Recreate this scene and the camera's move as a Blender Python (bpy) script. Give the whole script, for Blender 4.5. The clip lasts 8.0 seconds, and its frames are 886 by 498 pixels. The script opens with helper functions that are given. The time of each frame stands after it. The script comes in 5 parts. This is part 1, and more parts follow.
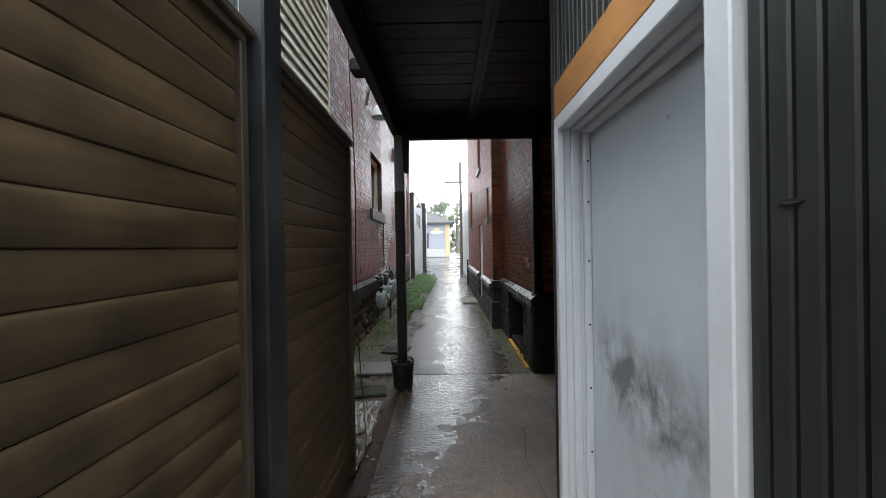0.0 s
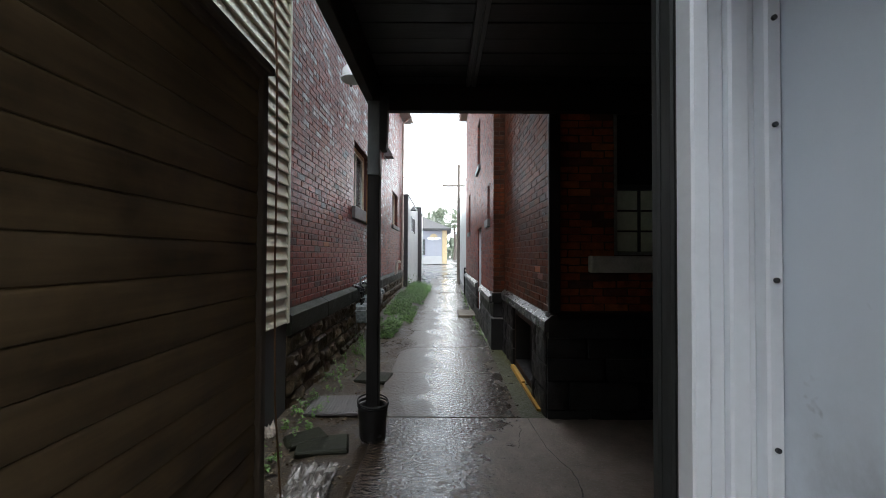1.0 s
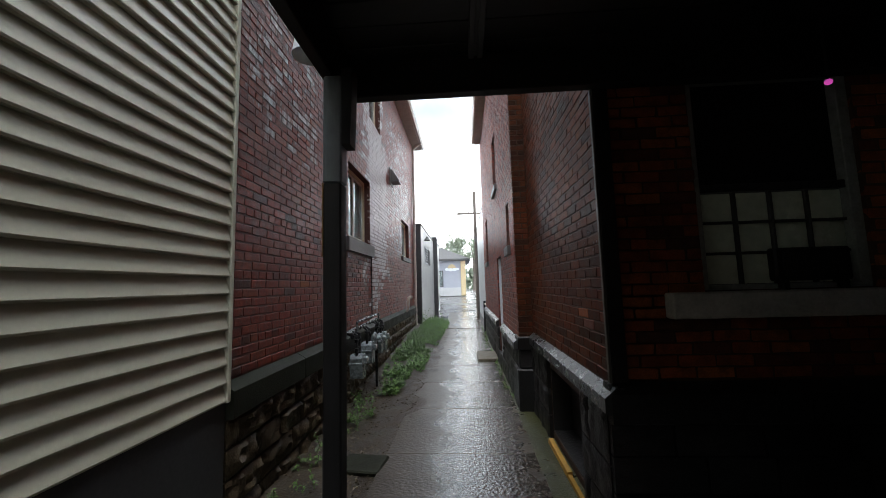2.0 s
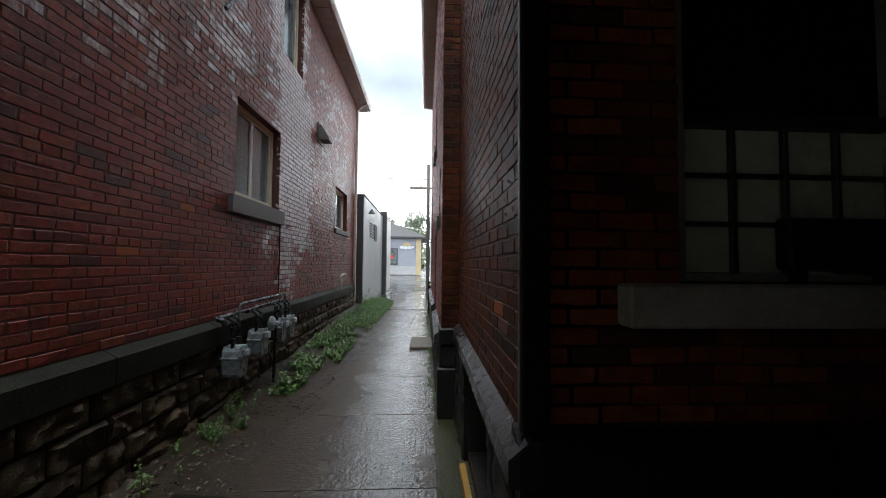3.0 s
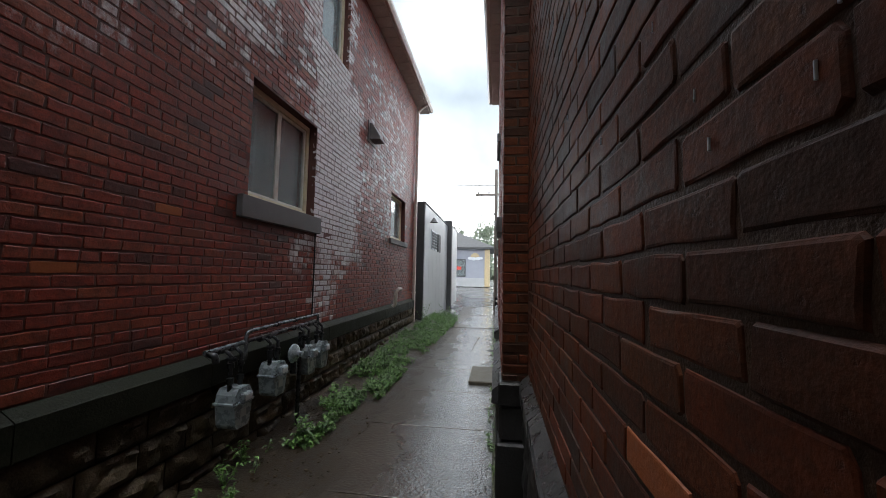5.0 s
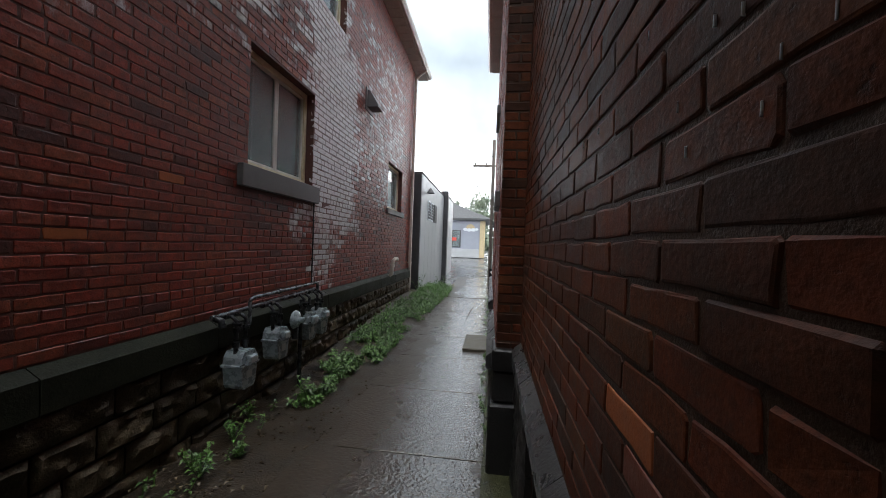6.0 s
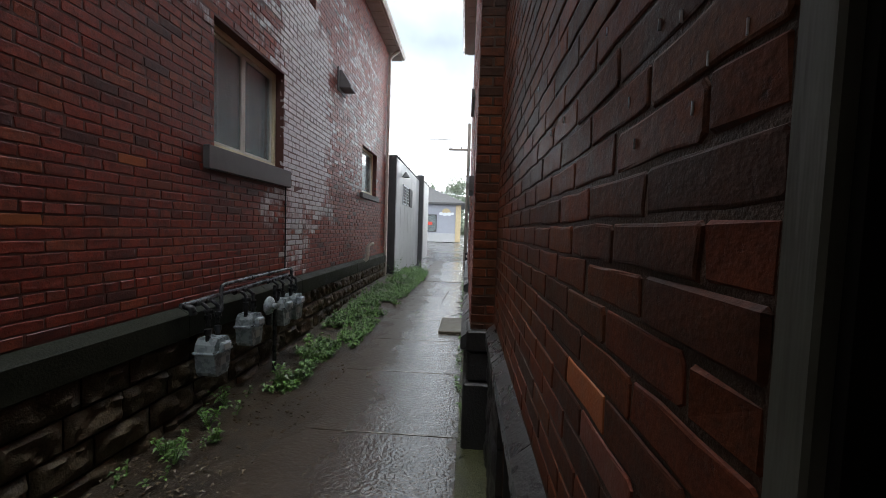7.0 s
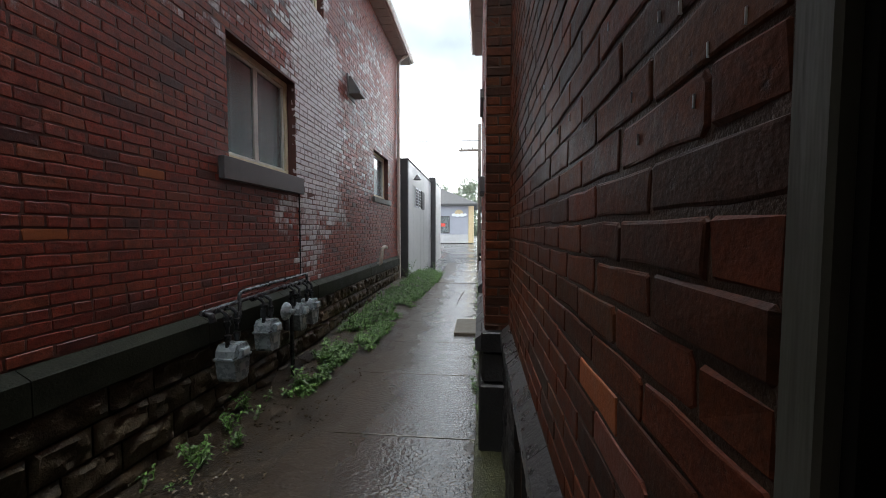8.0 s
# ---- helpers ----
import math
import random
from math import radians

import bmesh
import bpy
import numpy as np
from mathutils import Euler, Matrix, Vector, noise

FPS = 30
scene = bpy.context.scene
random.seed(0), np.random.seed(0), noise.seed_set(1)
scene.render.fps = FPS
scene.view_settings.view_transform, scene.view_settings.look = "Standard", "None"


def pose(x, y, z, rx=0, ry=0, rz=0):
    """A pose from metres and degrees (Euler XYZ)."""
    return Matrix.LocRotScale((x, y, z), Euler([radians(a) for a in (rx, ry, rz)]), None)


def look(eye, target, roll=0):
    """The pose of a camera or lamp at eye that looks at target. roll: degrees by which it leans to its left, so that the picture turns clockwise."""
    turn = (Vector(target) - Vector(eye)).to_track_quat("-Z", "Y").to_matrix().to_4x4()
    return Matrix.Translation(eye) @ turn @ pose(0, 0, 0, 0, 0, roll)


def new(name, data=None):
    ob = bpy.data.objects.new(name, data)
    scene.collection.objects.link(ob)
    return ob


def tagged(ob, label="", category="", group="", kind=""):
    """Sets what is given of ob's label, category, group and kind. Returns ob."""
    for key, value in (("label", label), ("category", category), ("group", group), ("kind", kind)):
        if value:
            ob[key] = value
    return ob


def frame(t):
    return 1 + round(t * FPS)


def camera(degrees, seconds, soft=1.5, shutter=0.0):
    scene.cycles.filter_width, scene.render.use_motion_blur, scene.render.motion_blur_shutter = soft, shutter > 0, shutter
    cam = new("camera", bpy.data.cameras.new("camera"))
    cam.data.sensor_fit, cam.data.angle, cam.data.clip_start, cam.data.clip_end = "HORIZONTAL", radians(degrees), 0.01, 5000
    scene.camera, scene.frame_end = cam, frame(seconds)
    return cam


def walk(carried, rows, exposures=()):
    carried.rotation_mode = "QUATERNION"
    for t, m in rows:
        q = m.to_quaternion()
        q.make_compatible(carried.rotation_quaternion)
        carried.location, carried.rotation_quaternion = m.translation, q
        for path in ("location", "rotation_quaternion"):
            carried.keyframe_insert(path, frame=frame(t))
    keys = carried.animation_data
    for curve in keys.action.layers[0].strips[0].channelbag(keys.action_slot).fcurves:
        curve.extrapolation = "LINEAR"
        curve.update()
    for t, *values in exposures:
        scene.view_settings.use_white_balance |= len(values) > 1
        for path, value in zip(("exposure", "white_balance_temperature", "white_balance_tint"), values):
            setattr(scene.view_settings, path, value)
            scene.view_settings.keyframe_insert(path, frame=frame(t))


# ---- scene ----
cam = camera(100.5, 8.0, soft=0.9)
METRES, EYE, TILT, LEAN, TURN = 4.6, 1.53, 0.0, 0.0, 0.5
ROWS = [
    (0.0, 0.0, 0.0, 0.0, -0.0, -0.22, 0.95),
    (0.5, 0.0166, 0.0966, -0.0025, 1.37, 1.4, 1.3),
    (1.0, 0.0185, 0.2202, -0.0065, -0.36, 0.91, -0.23),
    (2.5, 0.0971, 0.5713, 0.0126, -1.1, 4.95, 2.21),
    (3.0, 0.1587, 0.6735, 0.0066, -3.26, 2.41, -0.51),
    (3.5, 0.1774, 0.7814, 0.0049, 4.36, 1.73, -2.2),
    (4.0, 0.1847, 0.8791, 0.0119, 9.15, 0.26, -1.91),
    (4.5, 0.1931, 0.9247, 0.0248, 14.06, 3.05, -1.77),
    (6.0, 0.1841, 0.9115, 0.0265, 6.85, -0.66, -2.11),
    (6.5, 0.1881, 0.9064, 0.024, 2.99, -0.03, -2.76),
    (7.0, 0.1865, 0.9041, 0.0266, 3.12, -2.96, -1.85),
    (7.5, 0.1878, 0.9048, 0.0271, 5.31, -2.77, -0.13),
    (8.0, 0.1898, 0.9045, 0.0273, 5.2, -2.78, -0.06),
]
BETWEEN = {
    1.2: look((0.046, 1.248, 1.540), (0.100, 3.247, 1.575), -1.0),
    2.3: look((0.320, 2.413, 1.584), (0.175, 4.394, 1.814), -1.7),
    4.7: look((0.841, 4.290, 1.643), (0.485, 6.254, 1.778), 2.5),
    5.8: look((0.818, 4.233, 1.626), (0.583, 6.219, 1.654), 0.2),
}
SPOTS = {t: pose(0, 0, EYE, TILT, LEAN, TURN) @ pose(METRES * x, METRES * y, METRES * z, 90 + pitch, roll, yaw) for t, x, y, z, yaw, pitch, roll in ROWS}
SPOTS.update(BETWEEN)
walk(cam, [(t, SPOTS[t]) for t in sorted(SPOTS)],
     exposures=((0.0, 2.0), (0.5, 1.9), (1.0, 1.85), (2.5, 1.4), (3.5, 1.25), (5.8, 1.25), (8.0, 1.4)))


# ---------------------------------------------------------------- light
world = bpy.data.worlds.new("rainy_sky")
scene.world = world
world.use_nodes = True
wn, wl = world.node_tree.nodes, world.node_tree.links
sky = wn.new("ShaderNodeTexSky")
sky.sky_type = "NISHITA"
sky.sun_disc = False
sky.sun_elevation, sky.sun_rotation = radians(74), radians(217)
sky.air_density, sky.dust_density = 1.0, 6.0
grey = wn.new("ShaderNodeHueSaturation")
grey.inputs["Saturation"].default_value = 0.3
grey.inputs["Value"].default_value = 0.2
wl.new(sky.outputs[0], grey.inputs["Color"])
wtc = wn.new("ShaderNodeTexCoord")
cloud = wn.new("ShaderNodeTexNoise")
cloud.inputs["Scale"].default_value = 2.6
cloud.inputs["Detail"].default_value = 5.0
wl.new(wtc.outputs["Generated"], cloud.inputs["Vector"])
cramp = wn.new("ShaderNodeMapRange")
cramp.inputs["From Min"].default_value, cramp.inputs["From Max"].default_value = 0.35, 0.65
cramp.inputs["To Min"].default_value, cramp.inputs["To Max"].default_value = 0.62, 1.18
wl.new(cloud.outputs[0], cramp.inputs["Value"])
wsep = wn.new("ShaderNodeSeparateXYZ")
wl.new(wtc.outputs["Generated"], wsep.inputs[0])
veil = wn.new("ShaderNodeValToRGB")
veil.color_ramp.elements[0].color = (24.0, 24.6, 25.4, 1)
veil.color_ramp.elements[0].position = 0.08
veil.color_ramp.elements[1].color = (13.0, 13.8, 14.6, 1)
veil.color_ramp.elements[1].position = 1.0
for height, tone in ((0.27, (4.0, 4.4, 4.75)), (0.44, (2.0, 2.4, 2.75)), (0.64, (2.7, 3.1, 3.45))):
    veil.color_ramp.elements.new(height).color = (*tone, 1)
wl.new(wsep.outputs[2], veil.inputs[0])
wadd = wn.new("ShaderNodeVectorMath")
wl.new(veil.outputs[0], wadd.inputs[0])
wl.new(grey.outputs[0], wadd.inputs[1])
cmul = wn.new("ShaderNodeVectorMath")
cmul.operation = "SCALE"
wl.new(wadd.outputs[0], cmul.inputs[0])
wl.new(cramp.outputs[0], cmul.inputs["Scale"])
bg = wn["Background"]
bg.inputs["Strength"].default_value = 0.15
wl.new(cmul.outputs[0], bg.inputs["Color"])
sun_data = bpy.data.lights.new("sun", "SUN")
sun_data.energy, sun_data.angle, sun_data.color = 0.5, radians(40), (1.0, 0.98, 0.95)
sun = new("sun", sun_data)
sun.matrix_world = look((-5, -5, 34), (0, 2, 3))


# ---------------------------------------------------------------- mesh tools
class Shape:
    """Collects corners and faces of one mesh."""

    def __init__(self):
        self.v, self.f = [], []

    def add(self, verts, faces):
        n = len(self.v)
        self.v += [tuple(p) for p in verts]
        self.f += [tuple(i + n for i in q) for q in faces]
        return self

    def box(self, x0, x1, y0, y1, z0, z1):
        vs = [(x, y, z) for x in (x0, x1) for y in (y0, y1) for z in (z0, z1)]
        return self.add(vs, [(0, 1, 3, 2), (4, 6, 7, 5), (0, 4, 5, 1), (2, 3, 7, 6), (0, 2, 6, 4), (1, 5, 7, 3)])

    def bev(self, x0, x1, y0, y1, z0, z1, b=0.004, jit=0.0, rnd=None):
        """A box with chamfered edges."""
        c = ((x0 + x1) / 2, (y0 + y1) / 2, (z0 + z1) / 2)
        h = ((x1 - x0) / 2, (y1 - y0) / 2, (z1 - z0) / 2)
        b = min(b, *(0.45 * k for k in h))
        vs, ix = [], {}
        for sx in (-1, 1):
            for sy in (-1, 1):
                for sz in (-1, 1):
                    s = (sx, sy, sz)
                    off = [(rnd.uniform(-jit, jit) if rnd else 0.0) for _ in range(3)]
                    for a in range(3):
                        p = [c[k] + s[k] * (h[k] - (0 if k == a else b)) + off[k] for k in range(3)]
                        ix[(s, a)] = len(vs)
                        vs.append(p)
        fs = []
        for a in range(3):
            u, w = (a + 1) % 3, (a + 2) % 3
            for sa in (-1, 1):
                q = []
                for su, sw in ((-1, -1), (1, -1), (1, 1), (-1, 1)):
                    s = [0, 0, 0]
                    s[a], s[u], s[w] = sa, su, sw
                    q.append(ix[(tuple(s), a)])
                fs.append(tuple(q if sa > 0 else q[::-1]))
            for su in (-1, 1):
                for sw in (-1, 1):
                    q = []
                    for sa, ax in ((-1, u), (1, u), (1, w), (-1, w)):
                        s = [0, 0, 0]
                        s[a], s[u], s[w] = sa, su, sw
                        q.append(ix[(tuple(s), ax)])
                    fs.append(tuple(q if su * sw < 0 else q[::-1]))
        for sx in (-1, 1):
            for sy in (-1, 1):
                for sz in (-1, 1):
                    q = [ix[((sx, sy, sz), a)] for a in range(3)]
                    fs.append(tuple(q if sx * sy * sz > 0 else q[::-1]))
        return self.add(vs, fs)

    def tube(self, pts, r, seg=10, caps=True):
        """A round bar through points; r is one radius or one for each point."""
        pts = [Vector(p) for p in pts]
        rs = r if isinstance(r, (list, tuple)) else [r] * len(pts)
        n0 = len(self.v)
        prev = None
        for i, p in enumerate(pts):
            d = (pts[min(i + 1, len(pts) - 1)] - pts[max(i - 1, 0)]).normalized()
            if prev is None:
                a = d.orthogonal().normalized()
            else:
                a = (prev - d * prev.dot(d)).normalized()
            prev = a
            b = d.cross(a)
            for k in range(seg):
                t = 2 * math.pi * k / seg
                self.v.append(tuple(p + (a * math.cos(t) + b * math.sin(t)) * rs[i]))
        for i in range(len(pts) - 1):
            for k in range(seg):
                k2 = (k + 1) % seg
                self.f.append((n0 + i * seg + k, n0 + i * seg + k2, n0 + (i + 1) * seg + k2, n0 + (i + 1) * seg + k))
        if caps:
            self.f.append(tuple(n0 + k for k in range(seg))[::-1])
            self.f.append(tuple(n0 + (len(pts) - 1) * seg + k for k in range(seg)))
        return self

    def prism(self, poly, axis, a0, a1):
        """A flat outline pushed along an axis. poly: pairs in the two other axes, in order x, y, z."""
        n = len(poly)
        vs = []
        for a in (a0, a1):
            for p in poly:
                q = list(p)
                q.insert(axis, a)
                vs.append(q)
        fs = [tuple(range(n))[::-1], tuple(range(n, 2 * n))]
        fs += [(i, (i + 1) % n, n + (i + 1) % n, n + i) for i in range(n)]
        return self.add(vs, fs)

    def mesh(self, name, smooth=False):
        me = bpy.data.meshes.new(name)
        me.from_pydata(self.v, [], self.f)
        if smooth:
            bm = bmesh.new()
            bm.from_mesh(me)
            bmesh.ops.recalc_face_normals(bm, faces=bm.faces)
            bm.to_mesh(me)
            bm.free()
            for p in me.polygons:
                p.use_smooth = True
            me.set_sharp_from_angle(angle=radians(38))
        me.update()
        return me


def part(name, shape, material, parent=None, label="", smooth=False, at=None):
    """One mesh object under a thing or a part."""
    me = shape if isinstance(shape, bpy.types.Mesh) else shape.mesh(name, smooth)
    if material and not me.materials:
        me.materials.append(material)
    ob = new(name, me)
    if parent:
        ob.parent = parent
    if at is not None:
        ob.matrix_basis = at
    if label:
        ob["label"] = label
    return ob


def thing(name, x, y, z, label, category, group="", kind="", rz=0):
    ob = new(name)
    ob.empty_display_size = 0.1
    ob.matrix_basis = pose(x, y, z, 0, 0, rz)
    return tagged(ob, label, category, group, kind)


# ---------------------------------------------------------------- materials
class Nodes:
    def __init__(self, name):
        self.m = bpy.data.materials.new(name)
        self.m.use_nodes = True
        self.n, self.l = self.m.node_tree.nodes, self.m.node_tree.links
        self.p = self.n["Principled BSDF"]

    def put(self, socket, value):
        if isinstance(value, bpy.types.NodeSocket):
            self.l.new(value, socket)
        else:
            socket.default_value = value

    def noise(self, scale, detail=4.0, rough=0.6, vec=None, distort=0.0):
        t = self.n.new("ShaderNodeTexNoise")
        t.inputs["Scale"].default_value, t.inputs["Detail"].default_value = scale, detail
        t.inputs["Roughness"].default_value, t.inputs["Distortion"].default_value = rough, distort
        self.l.new(vec or self.pos(), t.inputs["Vector"])
        return t.outputs["Fac"]

    def pos(self, sx=1.0, sy=1.0, sz=1.0):
        g = self.n.new("ShaderNodeNewGeometry")
        if (sx, sy, sz) == (1.0, 1.0, 1.0):
            return g.outputs["Position"]
        m = self.n.new("ShaderNodeVectorMath")
        m.operation = "MULTIPLY"
        self.l.new(g.outputs["Position"], m.inputs[0])
        m.inputs[1].default_value = (sx, sy, sz)
        return m.outputs[0]

    def rand(self):
        """One number for each piece, whether an object of its own or an island of a joined mesh."""
        o = self.n.new("ShaderNodeObjectInfo")
        g = self.n.new("ShaderNodeNewGeometry")
        s = self.math("ADD", o.outputs["Random"], g.outputs["Random Per Island"])
        return self.math("FRACT", s)

    def math(self, op, a, b=0.0, c=0.0):
        t = self.n.new("ShaderNodeMath")
        t.operation = op
        self.put(t.inputs[0], a)
        self.put(t.inputs[1], b)
        self.put(t.inputs[2], c)
        return t.outputs[0]

    def span(self, v, a, b, c=0.0, d=1.0):
        t = self.n.new("ShaderNodeMapRange")
        self.put(t.inputs["Value"], v)
        for k, x in zip(("From Min", "From Max", "To Min", "To Max"), (a, b, c, d)):
            self.put(t.inputs[k], x)
        return t.outputs[0]

    def ramp(self, v, stops, hard=False):
        t = self.n.new("ShaderNodeValToRGB")
        e = t.color_ramp.elements
        while len(e) < len(stops):
            e.new(0.5)
        for k, (at, col) in enumerate(stops):
            e[k].position = at
            e[k].color = (*col, 1.0)
        if hard:
            t.color_ramp.interpolation = "CONSTANT"
        self.put(t.inputs[0], v)
        return t.outputs[0]

    def mix(self, f, a, b, mode="MIX"):
        t = self.n.new("ShaderNodeMix")
        t.data_type, t.blend_type = "RGBA", mode
        self.put(t.inputs[0], f)
        for k, x in ((6, a), (7, b)):
            self.put(t.inputs[k], (*x, 1.0) if isinstance(x, tuple) else x)
        return t.outputs[2]

    def axis(self, k):
        t = self.n.new("ShaderNodeSeparateXYZ")
        self.l.new(self.pos(), t.inputs[0])
        return t.outputs[k]

    def bump(self, h, strength=0.5, dist=0.01):
        t = self.n.new("ShaderNodeBump")
        t.inputs["Strength"].default_value, t.inputs["Distance"].default_value = strength, dist
        self.l.new(h, t.inputs["Height"])
        self.l.new(t.outputs[0], self.p.inputs["Normal"])

    def done(self, colour, rough=0.6, metal=0.0, spec=0.5):
        self.put(self.p.inputs["Base Color"], (*colour, 1.0) if isinstance(colour, tuple) else colour)
        self.put(self.p.inputs["Roughness"], rough)
        self.p.inputs["Metallic"].default_value = metal
        self.p.inputs["Specular IOR Level"].default_value = spec
        return self.m


def plain(name, c, rough=0.6, var=0.25, scale=6.0, fine=60.0, metal=0.0, bump=0.15, dist=0.003, spec=0.5, grain=(1, 1, 1), piece=0.0):
    """A surface with large stains, fine grain and some relief."""
    k = Nodes(name)
    big = k.noise(scale, 5.0, vec=k.pos())
    fin = k.noise(fine, 3.0, vec=k.pos(*grain))
    lo = tuple(x * (1 - var) for x in c)
    hi = tuple(min(1.0, x * (1 + var)) for x in c)
    col = k.ramp(big, ((0.3, lo), (0.7, hi)))
    col = k.mix(0.35, col, k.ramp(fin, ((0.3, lo), (0.7, hi))))
    if piece:
        r = k.rand()
        col = k.mix(1.0, col, k.ramp(r, ((0.0, (1 - piece,) * 3), (1.0, (1 + piece,) * 3))), "MULTIPLY")
    k.bump(fin, bump, dist)
    rr = k.span(big, 0.3, 0.7, max(0.02, rough - 0.12), min(1.0, rough + 0.12))
    return k.done(col, rr, metal, spec)


def brick_material(name, tones, white=None, rough=(0.35, 0.7), spec=0.5, wet=0.0, relief=0.3, film=0.2):
    """Fired clay. tones: colours picked per brick; white: y and z limits of lime-streaked patches; wet: a film of rain water."""
    k = Nodes(name)
    r = k.rand()
    n = len(tones)
    col = k.ramp(r, [(i / n, t) for i, t in enumerate(tones)], hard=True)
    cloudy = k.noise(14.0, 5.0)
    fin = k.noise(110.0, 4.0)
    big = k.noise(0.9, 4.0)
    col = k.mix(1.0, col, k.ramp(cloudy, ((0.25, (0.5, 0.48, 0.47)), (0.75, (1.45, 1.4, 1.35)))), "MULTIPLY")
    col = k.mix(1.0, col, k.ramp(fin, ((0.3, (0.7, 0.7, 0.7)), (0.7, (1.25, 1.25, 1.25)))), "MULTIPLY")
    col = k.mix(1.0, col, k.ramp(big, ((0.3, (0.7, 0.7, 0.72)), (0.7, (1.15, 1.12, 1.1)))), "MULTIPLY")
    soot = k.span(k.noise(3.2, 6.0, 0.72, vec=k.pos(1, 1, 0.6)), 0.52, 0.72)
    col = k.mix(k.math("MULTIPLY", soot, 0.5), col, (0.022, 0.017, 0.014))
    spots = k.span(k.noise(38.0, 5.0, 0.7), 0.6, 0.72)
    col = k.mix(k.math("MULTIPLY", spots, 0.55), col, (0.03, 0.025, 0.025))
    if white:
        y, z = k.axis(1), k.axis(2)
        total = None
        for (yc, yw, z0, z1, amount) in white:
            wob = k.span(k.noise(1.6, 4.0, 0.65), 0.3, 0.7, -0.3, 0.3)
            d = k.math("ABSOLUTE", k.math("SUBTRACT", k.math("ADD", y, wob), yc))
            m = k.span(d, yw, yw * 0.45)
            m = k.math("MULTIPLY", m, k.span(z, z0, z0 + 0.8))
            m = k.math("MULTIPLY", m, k.span(z, z1 + 0.5, z1))
            m = k.math("MULTIPLY", m, amount)
            total = m if total is None else k.math("MAXIMUM", total, m)
        piece = k.math("MULTIPLY", k.math("SUBTRACT", k.math("FRACT", k.math("MULTIPLY", r, 7.31)), 0.5), 0.8)
        flake = k.math("MULTIPLY", k.math("SUBTRACT", k.noise(8.0, 7.0, 0.78, vec=k.pos(1, 1, 0.45)), 0.5), 2.6)
        v = k.math("ADD", total, k.math("MULTIPLY", k.math("ADD", piece, flake), k.span(total, 0.0, 0.3)))
        m = k.math("MULTIPLY", k.span(v, 0.35, 0.95), k.span(fin, 0.3, 0.6, 0.6, 0.95))
        col = k.mix(m, col, k.mix(cloudy, (0.55, 0.54, 0.55), (0.86, 0.85, 0.86)))
    h = k.math("ADD", k.math("MULTIPLY", k.noise(26.0, 4.0, 0.6), 0.8), k.math("MULTIPLY", k.noise(95.0, 4.0, 0.7), 0.4))
    h = k.math("SUBTRACT", h, k.math("MULTIPLY", spots, 0.2))
    k.bump(h, relief, 0.006)
    if wet:
        k.put(k.p.inputs["Coat Weight"], k.span(k.noise(5.0, 5.0, 0.65, vec=k.pos(1, 1, 0.3)), 0.35, 0.6, wet * 0.35, wet))
        k.p.inputs["Coat Roughness"].default_value = film
        for ln in list(k.l):
            if ln.to_socket == k.p.inputs["Normal"]:
                k.l.new(ln.from_socket, k.p.inputs["Coat Normal"])
    return k.done(col, k.span(cloudy, 0.3, 0.7, *rough), spec=spec)


RED = ((0.255, 0.041, 0.022), (0.225, 0.036, 0.02), (0.285, 0.05, 0.025), (0.195, 0.032, 0.02), (0.24, 0.042, 0.024), (0.265, 0.042, 0.022),
       (0.15, 0.031, 0.021), (0.235, 0.038, 0.02), (0.26, 0.056, 0.026), (0.205, 0.04, 0.024), (0.23, 0.047, 0.024), (0.245, 0.04, 0.021),
       (0.09, 0.028, 0.022), (0.27, 0.062, 0.028), (0.22, 0.036, 0.02), (0.25, 0.044, 0.023))
LIME = [(9.4, 1.25, 1.4, 4.3, 1.5), (9.0, 1.0, 3.1, 6.4, 1.3), (9.05, 0.6, 0.6, 2.6, 0.95), (7.1, 0.85, 3.1, 6.5, 0.68), (12.0, 2.2, 2.0, 5.6, 0.47), (5.5, 1.0, 2.4, 6.4, 0.38)]
M_BRICK_L = brick_material("wet_red_brick", RED, white=LIME, rough=(0.4, 0.65), wet=0.45, relief=0.65, film=0.2)
DARK = ((0.12, 0.034, 0.014), (0.095, 0.028, 0.013), (0.135, 0.04, 0.016), (0.07, 0.025, 0.013), (0.12, 0.042, 0.018), (0.1, 0.03, 0.014), (0.055, 0.023, 0.014), (0.13, 0.035, 0.016), (0.08, 0.027, 0.014))
M_BRICK_R = brick_material("weathered_brown_brick", DARK, rough=(0.5, 0.8), spec=0.14, wet=0.1, relief=0.4, film=0.2)
NOOK = ((0.27, 0.07, 0.03), (0.2, 0.05, 0.024), (0.3, 0.09, 0.034), (0.12, 0.04, 0.024), (0.27, 0.072, 0.027), (0.34, 0.11, 0.036), (0.08, 0.036, 0.026), (0.23, 0.06, 0.027))
M_BRICK_N = brick_material("dry_red_brown_brick", NOOK, rough=(0.55, 0.85), spec=0.3, relief=0.6)
RED2 = ((0.27, 0.068, 0.048), (0.24, 0.06, 0.045), (0.29, 0.078, 0.054), (0.22, 0.055, 0.042), (0.17, 0.047, 0.038))
M_BRICK_R2 = brick_material("pale_red_brick", RED2, rough=(0.5, 0.75), spec=0.3, wet=0.12)
M_ORANGE = plain("orange_brick", (0.36, 0.1, 0.03), 0.6, 0.2, 20.0, 90.0, bump=0.4)
M_MORTAR = plain("dark_red_mortar", (0.1, 0.036, 0.027), 0.6, 0.4, 8.0, 120.0, bump=0.5, dist=0.004)
